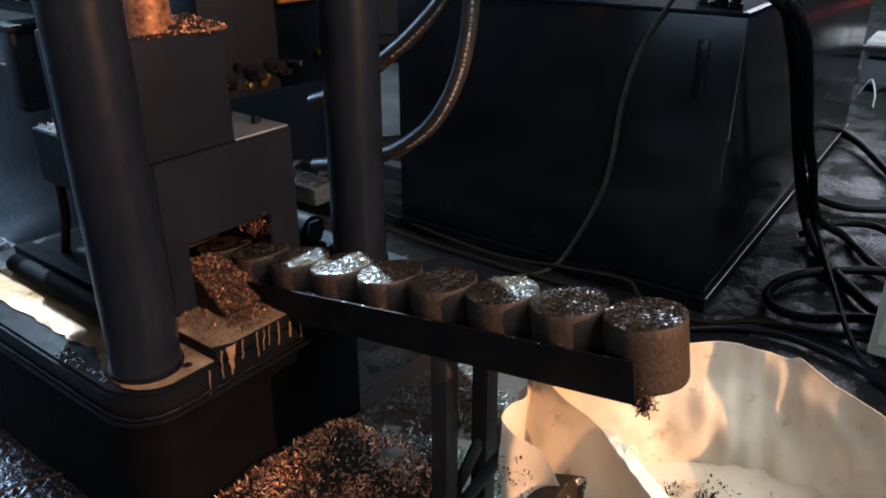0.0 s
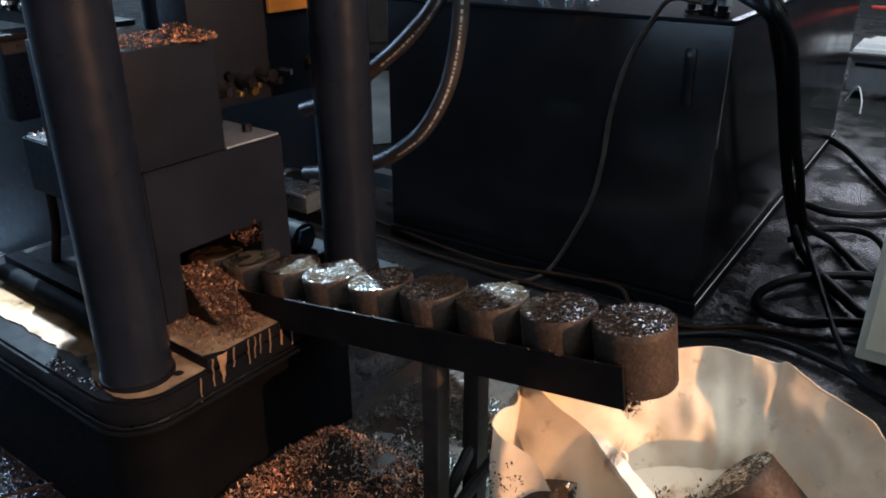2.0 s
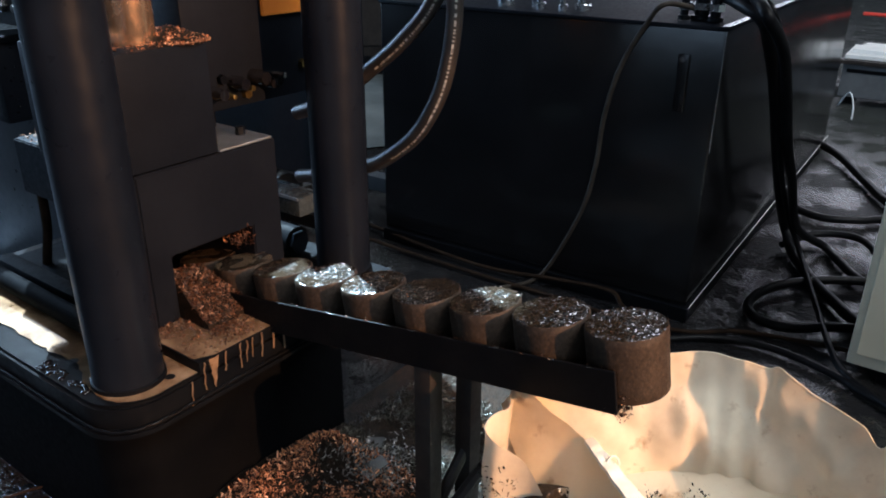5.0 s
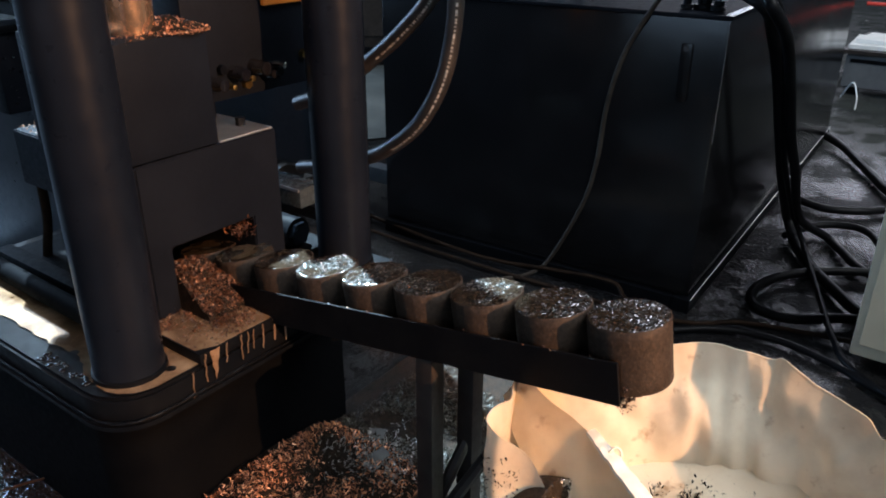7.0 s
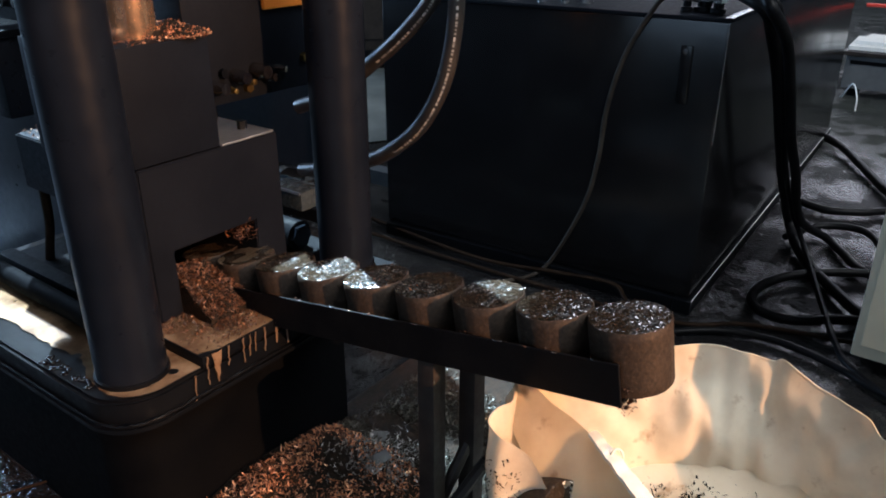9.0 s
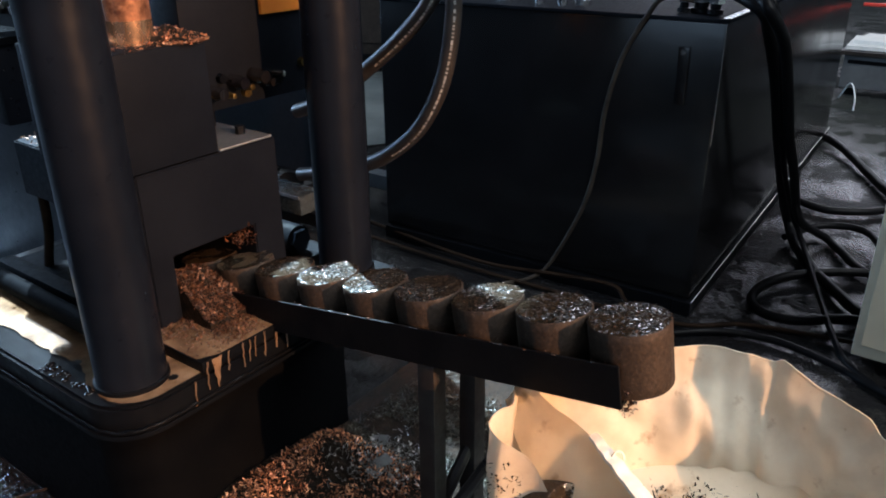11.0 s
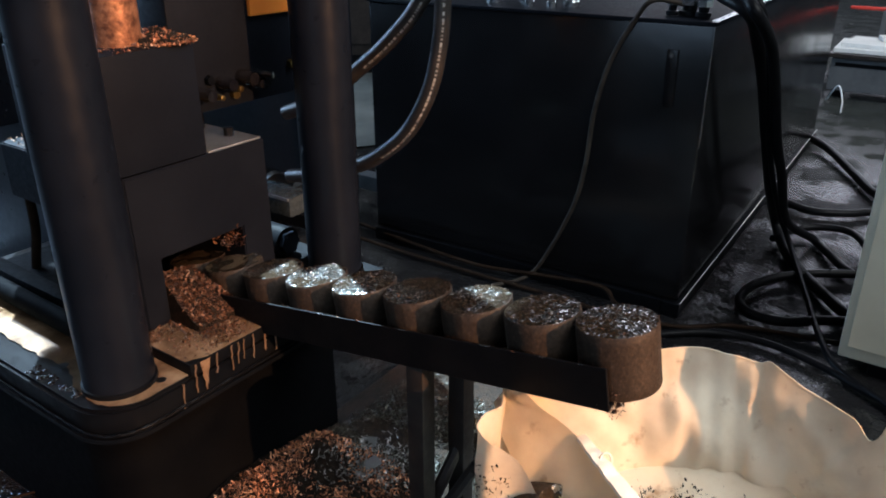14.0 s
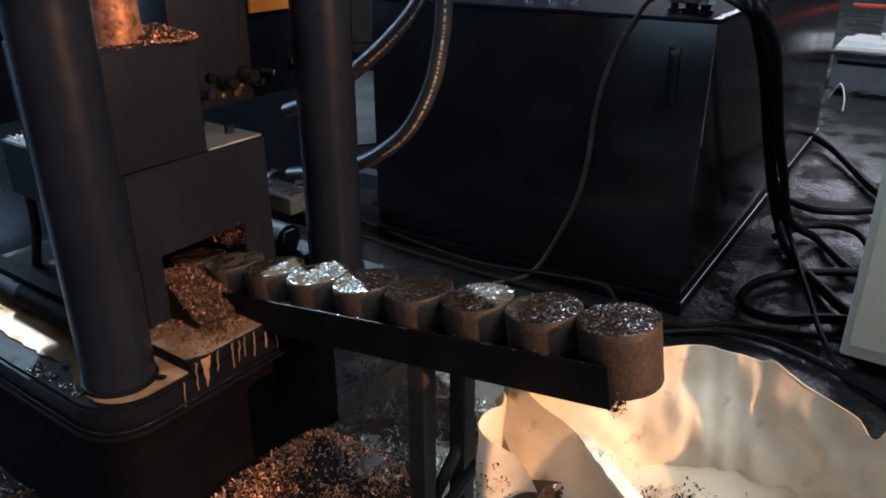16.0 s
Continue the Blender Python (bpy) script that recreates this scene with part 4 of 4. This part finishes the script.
cable([(-0.83, 2.50, 1.02), (-0.891, 2.365, 1.043), (-0.947, 2.368, 0.981), (-1.019, 2.37, 0.843), (-1.062, 2.37, 0.669), (-1.078, 2.37, 0.488), (-1.118, 2.37, 0.311), (-1.229, 2.36, 0.068), (-1.28, 2.30, 0.012),
       (-1.34, 2.2, 0.010)], 0.008, "thin brown-grimed cable hanging across the tank front", GRIMECABLE)
cable([(-2.308, 2.40, 0.02), (-1.986, 2.33, 0.03), (-1.505, 2.30, 0.02), (-1.187, 2.33, 0.04), (-0.966, 2.33, 0.06), (-0.897, 2.30, 0.03), (-0.80, 2.25, 0.015)], 0.008, "grimy brown cable along the tank foot", RUSTCABLE)
cable([(-2.064, 2.25, 0.014), (-1.738, 2.24, 0.014), (-1.39, 2.24, 0.014), (-1.09, 2.25, 0.014), (-0.871, 2.24, 0.014), (-0.661, 2.29, 0.014), (-0.531, 2.39, 0.014), (-0.363, 2.448, 0.014), (-0.1, 2.5, 0.014)], 0.008,
      "grimy brown cable along the tank foot", RUSTCABLE)
cable([(-0.711, 2.19, 0.014), (-0.565, 2.31, 0.014), (-0.393, 2.35, 0.014), (-0.207, 2.30, 0.014), (-0.058, 2.22, 0.014), (0.3, 2.1, 0.014)], 0.012, "black cable trailing over the floor")


# ================= bag =================
# the unseen peak at x 0.76 to 0.79 is added to shade the back wall
RIM = [(0.30, 0.60, 0.33), (0.26, 0.80, 0.345), (0.22, 0.95, 0.36), (0.191, 1.002, 0.372), (0.173, 1.017, 0.387), (0.155, 1.032, 0.420), (0.134, 1.037, 0.450), (0.110, 1.036, 0.470), (0.085, 1.036, 0.486),
       (0.066, 1.058, 0.499), (0.074, 1.080, 0.504), (0.092, 1.097, 0.506), (0.110, 1.115, 0.505), (0.118, 1.16, 0.511), (0.143, 1.178, 0.521), (0.18, 1.205, 0.506), (0.23, 1.235, 0.49), (0.33, 1.255, 0.510),
       (0.42, 1.252, 0.530), (0.50, 1.246, 0.538), (0.56, 1.232, 0.530), (0.604, 1.215, 0.522), (0.622, 1.196, 0.532), (0.672, 1.145, 0.502), (0.718, 1.082, 0.492), (0.744, 1.047, 0.474), (0.764, 1.030, 0.60), (0.774, 1.012, 0.67), (0.788, 0.988, 0.70), (0.795, 0.96, 0.73), (0.79, 0.935, 0.64), (0.785, 0.89, 0.50), (0.77, 0.80, 0.45),
       (0.70, 0.60, 0.40), (0.55, 0.50, 0.36), (0.38, 0.50, 0.33)]


def closed_line(points, n):
    p = [Vector(q) for q in points]
    k = len(p)
    out = []
    for j in range(n):
        s = j / n * k
        i, t = int(s), s - int(s)
        a, b, c, d = p[(i - 1) % k], p[i], p[(i + 1) % k], p[(i + 2) % k]
        out.append(0.5 * (2 * b + (c - a) * t + (2 * a - 5 * b + 4 * c - d) * t * t + (3 * b - 3 * c + d - a) * t * t * t))
    return out


FILL = 0.275
RIMLINE = closed_line(RIM, 300)


def crease(c, z):
    """Straight sharp folds in several directions, each fading in and out."""
    u = math.atan2(c.y, c.x) * 0.38
    total = 0.0
    for k, (du, dz, wave, high) in enumerate(((0.95, 0.30, 0.23, 0.015), (0.60, -0.80, 0.17, 0.011), (0.25, 0.97, 0.26, 0.012), (0.88, 0.48, 0.093, 0.006), (0.75, -0.66, 0.071, 0.0045), (0.99, -0.10, 0.049, 0.003))):
        s = (u * du + z * dz) / wave + 0.37 * k + 0.35 * noise.noise(Vector((u * 4, z * 4, k)))
        tri = abs((s % 1.0) * 2 - 1) - 0.5
        fade = 0.5 + 0.9 * noise.noise(Vector((u * 6 + k, z * 6, 3.3 * k)))
        total += high * tri * max(0.0, min(1.3, fade))
    return total


def wall_point(q, s):
    """The creased wall below the rim point q, at the share s of the way down; from the bag's middle."""
    z = q.z * (1 - s) + 0.004 * s
    flat = Vector((q.x - 0.43, q.y - 0.86, 0))
    back = max(0.0, min(1.0, (q.y - 1.02) / 0.15))
    swell = 1 + 0.03 * math.sin(math.pi * s) * (1 - back) - 0.13 * back * min(1.0, 1.8 * s) - 0.03 * s
    c = flat * swell
    fold = 0.024 * abs(noise.noise(Vector((c.x * 7, c.y * 7, z * 3.0 + 3)))) - 0.006 + 2.0 * crease(c, z)
    return c + flat.normalized() * fold * min(1.0, 0.4 + 3 * s), z + 0.006 * crease(c * 3, 0.2) / 0.015 * (1 - s)


def bag():
    b = thing("bulk_bag", Matrix.Translation((0.43, 0.86, 0)), "open cream woven bulk bag, grubby and creased, under the rail end", "bag")
    mid = Vector((0.43, 0.86, 0))
    n, m = 300, 44
    rim = closed_line(RIM, n)
    bm = bmesh.new()
    rows, off, top = [], [], []
    for k in range(m + 1):
        s = k / m
        row = []
        for j, q in enumerate(rim):
            c, z = wall_point(q, s)
            flat = Vector((q.x - mid.x, q.y - mid.y, 0))
            zz = z
            if k == 0:
                off.append(Vector((c.x - flat.x, c.y - flat.y, 0)))
                top.append(z)
            row.append(bm.verts.new((c.x, c.y, zz)))
        rows.append(row)
    for p, q in zip(rows, rows[1:]):
        for j in range(n):
            bm.faces.new((p[j], p[(j + 1) % n], q[(j + 1) % n], q[j]))
    bm.faces.new(rows[-1])
    part("bag_wall", bm, BAGM, b, "", True)
    # rolled hem round the mouth
    line = [r.copy() for r in rim]
    bm = bmesh.new()
    rings = []
    for j in range(n):
        q = line[j] - mid
        o = Vector((q.x, q.y, 0)).normalized()
        ring = []
        for a in range(6):
            w = a / 6 * 2 * math.pi
            ring.append(bm.verts.new(Vector((q.x + off[j].x, q.y + off[j].y, top[j])) + o * 0.0016 * math.cos(w) + Vector((0, 0, 1)) * 0.0016 * math.sin(w)))
        rings.append(ring)
    for j in range(n):
        p, q = rings[j], rings[(j + 1) % n]
        for a in range(6):
            bm.faces.new((p[a], p[(a + 1) % 6], q[(a + 1) % 6], q[a]))
    part("hem", bm, BAGM, b, "rolled hem of the mouth", True)
    # the cloth slumped over the load
    bm = bmesh.new()
    rows = []
    for k in range(21):
        s = k / 20
        row = []
        for j in range(0, n, 2):
            flat = Vector((rim[j].x - mid.x, rim[j].y - mid.y, 0)) * (0.99 * (1 - s) if s < 1 else 0.0)
            z = FILL + 0.020 * noise.noise(Vector((flat.x * 7, flat.y * 7, 2))) + 0.04 * (1 - s) ** 4
            row.append(bm.verts.new((flat.x, flat.y, z)))
        rows.append(row)
    for p, q in zip(rows, rows[1:]):
        w = len(p)
        for j in range(w):
            bm.faces.new((p[j], p[(j + 1) % w], q[(j + 1) % w], q[j]))
    part("slumped_cloth", bm, BAGM, b, "slack cloth over the load inside the bag", True)
    # folded hem at the corner and a lifting strap lying across the mouth
    def band(points, w0, w1):
        line = smooth_path(points, 10)
        bm = bmesh.new()
        rows = []
        for i, q in enumerate(line):
            d = (line[min(i + 1, len(line) - 1)] - line[max(i - 1, 0)]).normalized()
            side = d.cross(Vector((0, 0, 1))).normalized()
            nrm = side.cross(d)
            w = w0 + (w1 - w0) * i / len(line)
            rows.append([bm.verts.new(q - mid + side * w * a + nrm * (0.0035 * h + 0.003 * noise.noise(q * 60))) for a, h in ((-1, -1), (1, -1), (1, 1), (0, 1.5), (-1, 1))])
        for p, q in zip(rows, rows[1:]):
            for k in range(5):
                bm.faces.new((p[k], p[(k + 1) % 5], q[(k + 1) % 5], q[k]))
        bm.faces.new(rows[0])
        bm.faces.new(rows[-1])
        return bm

    part("lifting_strap", band([(0.252, 1.085, 0.458), (0.272, 1.043, 0.450), (0.303, 0.978, 0.436), (0.338, 0.905, 0.415), (0.37, 0.84, 0.36)], 0.009, 0.018), STRAPM, b,
         "cream webbing lifting strap", True)
    # a fold of the slack cloth standing under the strap, from the mouth's corner inwards
    ridge = smooth_path([(0.138, 1.17, 0.516), (0.19, 1.128, 0.488), (0.25, 1.086, 0.456), (0.302, 0.980, 0.433), (0.337, 0.907, 0.411), (0.372, 0.842, 0.357)], 8)
    bm = bmesh.new()
    rows = []
    for i, q in enumerate(ridge):
        s = i / (len(ridge) - 1)
        deep = 0.015 + 0.115 * math.sin(math.pi * min(1.0, s * 0.62 + 0.05))
        row = []
        for k in range(9):
            g = k / 8
            lean = Vector((-0.075, -0.030, 0)) * g * math.sin(math.pi * min(1.0, 0.15 + s * 0.75)) + Vector((0.006, 0.004, 0)) * noise.noise(Vector((q.x * 18, q.y * 18, g * 4)))
            row.append(bm.verts.new(q - mid + lean + Vector((0, 0, -deep * g))))
        rows.append(row)
    for p, q in zip(rows, rows[1:]):
        for k in range(8):
            bm.faces.new((p[k], p[k + 1], q[k + 1], q[k]))
    bmesh.ops.solidify(bm, geom=list(bm.faces), thickness=0.0015)
    part("cloth_fold", bm, BAGM, b, "fold of slack cloth under the strap", True)
    ring = [(0.286 + 0.010 * math.cos(a), 1.035 + 0.004 * math.sin(a), 0.448 + 0.013 * math.sin(a)) for a in [k * math.pi / 6 for k in range(13)]]
    part("strap_loop", tube([Vector(q) - mid for q in ring], 0.0022, 6), STRAPM, b, "small loop of tape", True)
    return b


bag()


def bag_load():
    rnd = random.Random(31)
    for x, y, z, rx, ry, rz in ((0.205, 1.005, 0.335, 62, 20, 30), (0.33, 0.80, 0.33, 80, 0, 70)):
        briquette(2, pose(x, y, z, rx, ry, rz), "dark pressed briquette lying in the bag", "briquettes in the bag")
    spots = []
    for _ in range(6500):
        x, y = rnd.gauss(0.50, 0.19), rnd.gauss(1.09, 0.085)
        if noise.noise(Vector((x * 16, y * 16, 3))) < 0.0:
            continue
        flat = Vector((x - 0.43, y - 0.86, 0))
        if flat.length < 0.31 and y < 1.19:
            spots.append((x, y, FILL + 0.020 * noise.noise(Vector((flat.x * 7, flat.y * 7, 2))) + 0.006))
    stuck = []
    for _ in range(160):
        q = RIMLINE[int(min(80, max(32, rnd.gauss(59, 8))))]
        c, z = wall_point(q, max(0.03, rnd.gauss(0.22, 0.07)))
        c += Vector((q.x - 0.43, q.y - 0.86, 0)).normalized() * 0.002
        stuck.append((c.x + 0.43, c.y + 0.86, z))
    curls("stuck_chips", stuck, RAILM, None, "dark chips stuck to the outside of the bag", "metal chips", (0.003, 0.010), 33)
    curls("bag_chips", spots, RAILM, None, "dark oily chips strewn in the bag", "metal chips", (0.005, 0.018), 32)


bag_load()


# ================= floor clutter =================
def floor_chips():
    rnd = random.Random(41)

    def height(x, y):
        return max(0.0, 0.095 * (1 - ((x + 1.12) / 0.24) ** 2 - ((y - 0.92) / 0.36) ** 2)) + 0.016 * noise.noise(Vector((x * 12, y * 12, 0)))

    bm = bmesh.new()
    nx, ny = 50, 70
    grid = [[bm.verts.new((-1.30 + 0.62 * i / nx, 0.55 + 1.15 * j / ny, 0)) for j in range(ny + 1)] for i in range(nx + 1)]
    for row in grid:
        for v in row:
            edge = min(v.co.x + 1.30, -0.68 - v.co.x, v.co.y - 0.55, 1.70 - v.co.y)
            v.co.z = max(height(v.co.x, v.co.y), 0.006 + 0.010 * noise.noise(Vector((v.co.x * 8, v.co.y * 8, 5)))) if edge > 0.01 else -0.006
    for i in range(nx):
        for j in range(ny):
            bm.faces.new((grid[i][j], grid[i + 1][j], grid[i + 1][j + 1], grid[i][j + 1]))
    pile = solid("chip_pile", bm, CHIPGROUND, MACHINE, "low drift of mixed copper and grey turnings on the floor", "metal chips", kind="stuff", smooth=True)
    spots = []
    while len(spots) < 13000:
        x, y = rnd.uniform(-1.22, -0.72), rnd.uniform(0.6, 1.6)
        if noise.noise(Vector((x * 9, y * 9, 7))) > 0.12 - 0.45 * rnd.random() + 0.5 * max(0.0, y - 1.15):
            spots.append((x, y, max(0, height(x, y))))
    near = [q for q in spots if q[1] < 1.17 + 0.05 * noise.noise(Vector((q[0] * 14, q[1] * 14, 1)))]
    # chips on the near side take the colour brightened for warm light
    curls("chip_curl", near, WARMCHIP, pile, size=(0.005, 0.017), seed=42)
    curls("chip_curl", [(x, y, max(z, 0.010)) for x, y, z in spots if (x, y, z) not in set(near)], GREYCHIP, pile, size=(0.005, 0.02), seed=44)
    # pool of cold light on the pile, made of paler turnings and flakes
    bright = []
    while len(bright) < 650:
        x, y = rnd.gauss(-1.03, 0.045), rnd.gauss(1.14, 0.07)
        bright.append((x, y, max(0.01, height(x, y)) + 0.004))
    curls("bright_curl", bright, COLDLITCHIP, pile, "turnings coloured bright for the pool of cold light", size=(0.006, 0.018), seed=45)
    for x, y, rz in ((-1.09, 1.20, 20), (-1.02, 1.13, 70)):
        part("metal_flake", box((-0.022, -0.016, 0), (0.022, 0.016, 0.0015)), BENCH, pile, m=pose(x, y, max(0.0, height(x, y)) + 0.012, 14, -10, rz))
    spots = [(rnd.uniform(-1.18, 0.1), rnd.uniform(1.5, 2.35), 0.002) for _ in range(500)]
    curls("strewn_chips", spots, RAILM, None, "chips strewn over the oily floor", "metal chips", (0.004, 0.014), 43, MACHINE)


floor_chips()
solid("steel_wire", tube([(-1.712, 0.465, 0.012), (-1.682, 0.554, 0.012), (-1.645, 0.632, 0.012), (-1.620, 0.699, 0.012), (-1.588, 0.748, 0.012)], 0.003, 8), RUSTCABLE, MACHINE, "thin rusty wire lying on the oily floor", "wire", smooth=True)


# ================= cabinet, bench and far things =================
def cabinet():
    c = thing("control_cabinet", MACHINE, "beige sheet-metal control cabinet on a black plinth", "cabinet")
    part("cabinet_body", box((-0.187, 2.335, 0.05), (0.45, 2.80, 1.55), 0.006), BEIGE, c, "beige painted body", True)
    part("plinth", box((-0.10, 2.36, 0.0), (0.44, 2.78, 0.0495), 0.003), OILY, c, "black plinth")
    part("cabinet_door", box((-0.165, 2.329, 0.09), (0.43, 2.3345, 1.52), 0.002), BEIGE, c)


cabinet()


def platform():
    b = thing("steel_platform", MACHINE, "low dark grey steel platform at the back of the hall", "platform")
    x0, x1, y0, y1 = -1.02, 0.9, 6.3, 7.3
    part("deck", box((x0, y0 - 0.03, 0.295), (x1, y1, 0.325), 0.004), GREYTUBE, b, "worn deck plate")
    part("skirt", box((x0 + 0.03, y0, 0.06), (x1 - 0.03, y0 + 0.03, 0.2945), 0.004), BENCH, b, "dark grey skirt panel")
    part("slot", box((x0 + 0.06, y0 - 0.004, 0.235), (x0 + 0.50, y0 - 0.0005, 0.262), 0.001), OILY, b, "dark hand slot")
    for x in (x0 + 0.10, x1 - 0.10):
        for y in (y0 + 0.06, y1 - 0.10):
            part("foot", box((x - 0.04, y, 0), (x + 0.04, y + 0.08, 0.0595), 0.003), OILY, b)
    for x in (x0 + 0.25, x1 - 0.25):
        part("upright", box((x - 0.02, 6.88, 0.3255), (x + 0.02, 6.92, 0.575), 0.003), BENCH, b)
    part("red_rail", bar((x0, 6.90, 0.585), (x1, 6.90, 0.585), 0.014, 12), REDBAR, b, "red painted top rail", True)
    rnd = random.Random(77)
    for k, (x, y, w, d, rz) in enumerate(((-0.76, 6.62, 0.50, 0.55, 3), (-0.72, 6.60, 0.46, 0.40, -6), (-0.60, 6.72, 0.30, 0.16, 18))):
        z = 0.3255 + 0.030 * k
        solid("white_sheet", box((-w / 2, -d / 2, 0), (w / 2, d / 2, 0.0295), 0.003), PAPER, MACHINE @ pose(x, y, z, 0, 0, rz), "loose white sheet lying on the platform", "sheet", "sheets on the platform")
    cable([(-0.95, 6.15, 0.012), (-0.86, 5.95, 0.16), (-0.80, 5.82, 0.10), (-0.79, 5.80, 0.010)], 0.005, "stiff pale wire bent over the floor", PAPER)


platform()


def back_machine():
    """Dark equipment behind the press."""
    m = thing("pump_unit", MACHINE, "dark oily pump unit on the floor behind the press", "pump")
    part("pump_body", turned([(0, 0), (0.09, 0), (0.095, 0.02), (0.095, 0.30), (0.06, 0.32), (0.06, 0.40), (0, 0.40)], 32, m=pose(-2.75, 2.35, 0.20, 90, 0, 60)), OILY, m, "round pump body", True)
    part("pump_foot", box((-2.95, 2.1, 0.0), (-2.55, 2.45, 0.10), 0.006), GREYTUBE, m, "pale steel pump foot")
    part("channel", box((-3.4, 2.55, 0.10), (-2.15, 2.62, 0.17), 0.004), BENCH, m, "steel channel")
    part("channel", box((-3.4, 2.15, 0.05), (-2.25, 2.2, 0.11), 0.004), OILY, m)
    part("clip", bar((-2.56, 2.2, 0.115), (-2.50, 2.24, 0.13), 0.006, 8), CHROME, m)


back_machine()


def far_machine():
    m = thing("machine_tool", pose(-1.15, 6.65, 0), "dark machine tool standing far back in the hall", "machine")
    part("housing", box((0, 0, 0.0), (1.5, 0.9, 2.3), 0.02), GREYTUBE, m, "dark brown-grey sheet housing", True)
    part("kick_plate", box((0.04, -0.012, 0.02), (1.46, -0.001, 0.16), 0.003), OILY, m)
    part("door_panel", box((0.10, -0.02, 0.25), (0.70, -0.001, 2.0), 0.006), GREYTUBE, m)
    part("grip", bar((0.64, -0.04, 0.95), (0.64, -0.04, 1.25), 0.012, 10), CHROME, m)


far_machine()


# ================= movement =================
def motions():
    push = [(0.0, 0.0), (1.38, 0.0), (1.42, 0.06), (1.5, 0.39), (1.6, 0.63), (1.7, 0.92), (1.8, 1.0), (16.0, 1.0)]
    for i, b in ROW:
        if i < 8:
            walk(b, [(t, slug_place(i + s, 67 * i)) for t, s in push])
    fall = [(0.0, slug_place(8, 67 * 8)), (1.38, slug_place(8, 67 * 8)), (1.42, slug_place(8.06, 67 * 8)), (1.5, slug_place(8.39, 67 * 8))]
    spin = slug_place(8, 67 * 8).to_3x3().to_4x4()
    tip = Vector((0.588, 0.809, 0.0))
    for t, place, angle in ((1.6, (0.415, 1.05, 0.58), 46), (1.7, (0.468, 1.05, 0.425), 88), (1.8, (0.51, 1.05, 0.338), 128), (1.9, (0.535, 1.06, 0.334), 136),
                            (2.0, (0.548, 1.06, 0.336), 140), (2.1, (0.51, 1.00, 0.346), 122), (2.2, (0.51, 0.94, 0.345), 100), (2.4, (0.50, 0.86, 0.345), 98), (16.0, (0.50, 0.86, 0.345), 98)):
        turn = Matrix.Rotation(radians(angle), 4, tip) @ spin
        fall.append((t, Matrix.Translation(Vector(place)) @ turn @ Matrix.Translation((0, 0, TALL / 2))))
    walk(ROW[-1][1], fall)
    hook = RAIL @ Vector((0.020, -0.055, -0.118))
    for clump, start, drift in ((CLUMPS[0], 1.5, (0.02, -0.03)), (CLUMPS[1], 1.9, (-0.015, -0.02))):
        lift = 0.0 if start < 1.6 else 0.006
        rows = [(0.0, pose(hook.x, hook.y - lift, hook.z)), (start, pose(hook.x, hook.y - lift, hook.z))]
        for k in range(1, 5):
            dt = 0.055 * k
            rows.append((start + dt, pose(hook.x + drift[0] * k, hook.y - lift + drift[1] * k, hook.z - 4.9 * dt * dt, 0, 14 * k, 10 * k)))
        rows.append((16.0, rows[-1][1]))
        walk(clump, rows)
    walk(RAM, [(t, pose(-1.485, 0.935, z)) for t, z in ((0.0, 0.84), (0.25, 0.88), (0.5, 1.10), (0.7, 1.32), (2.5, 1.32), (2.75, 1.20), (3.0, 1.04), (3.3, 1.00), (6.0, 0.99), (9.2, 0.97),
                                                     (11.3, 0.92), (12.5, 0.86), (16.0, 0.83))])


motions()
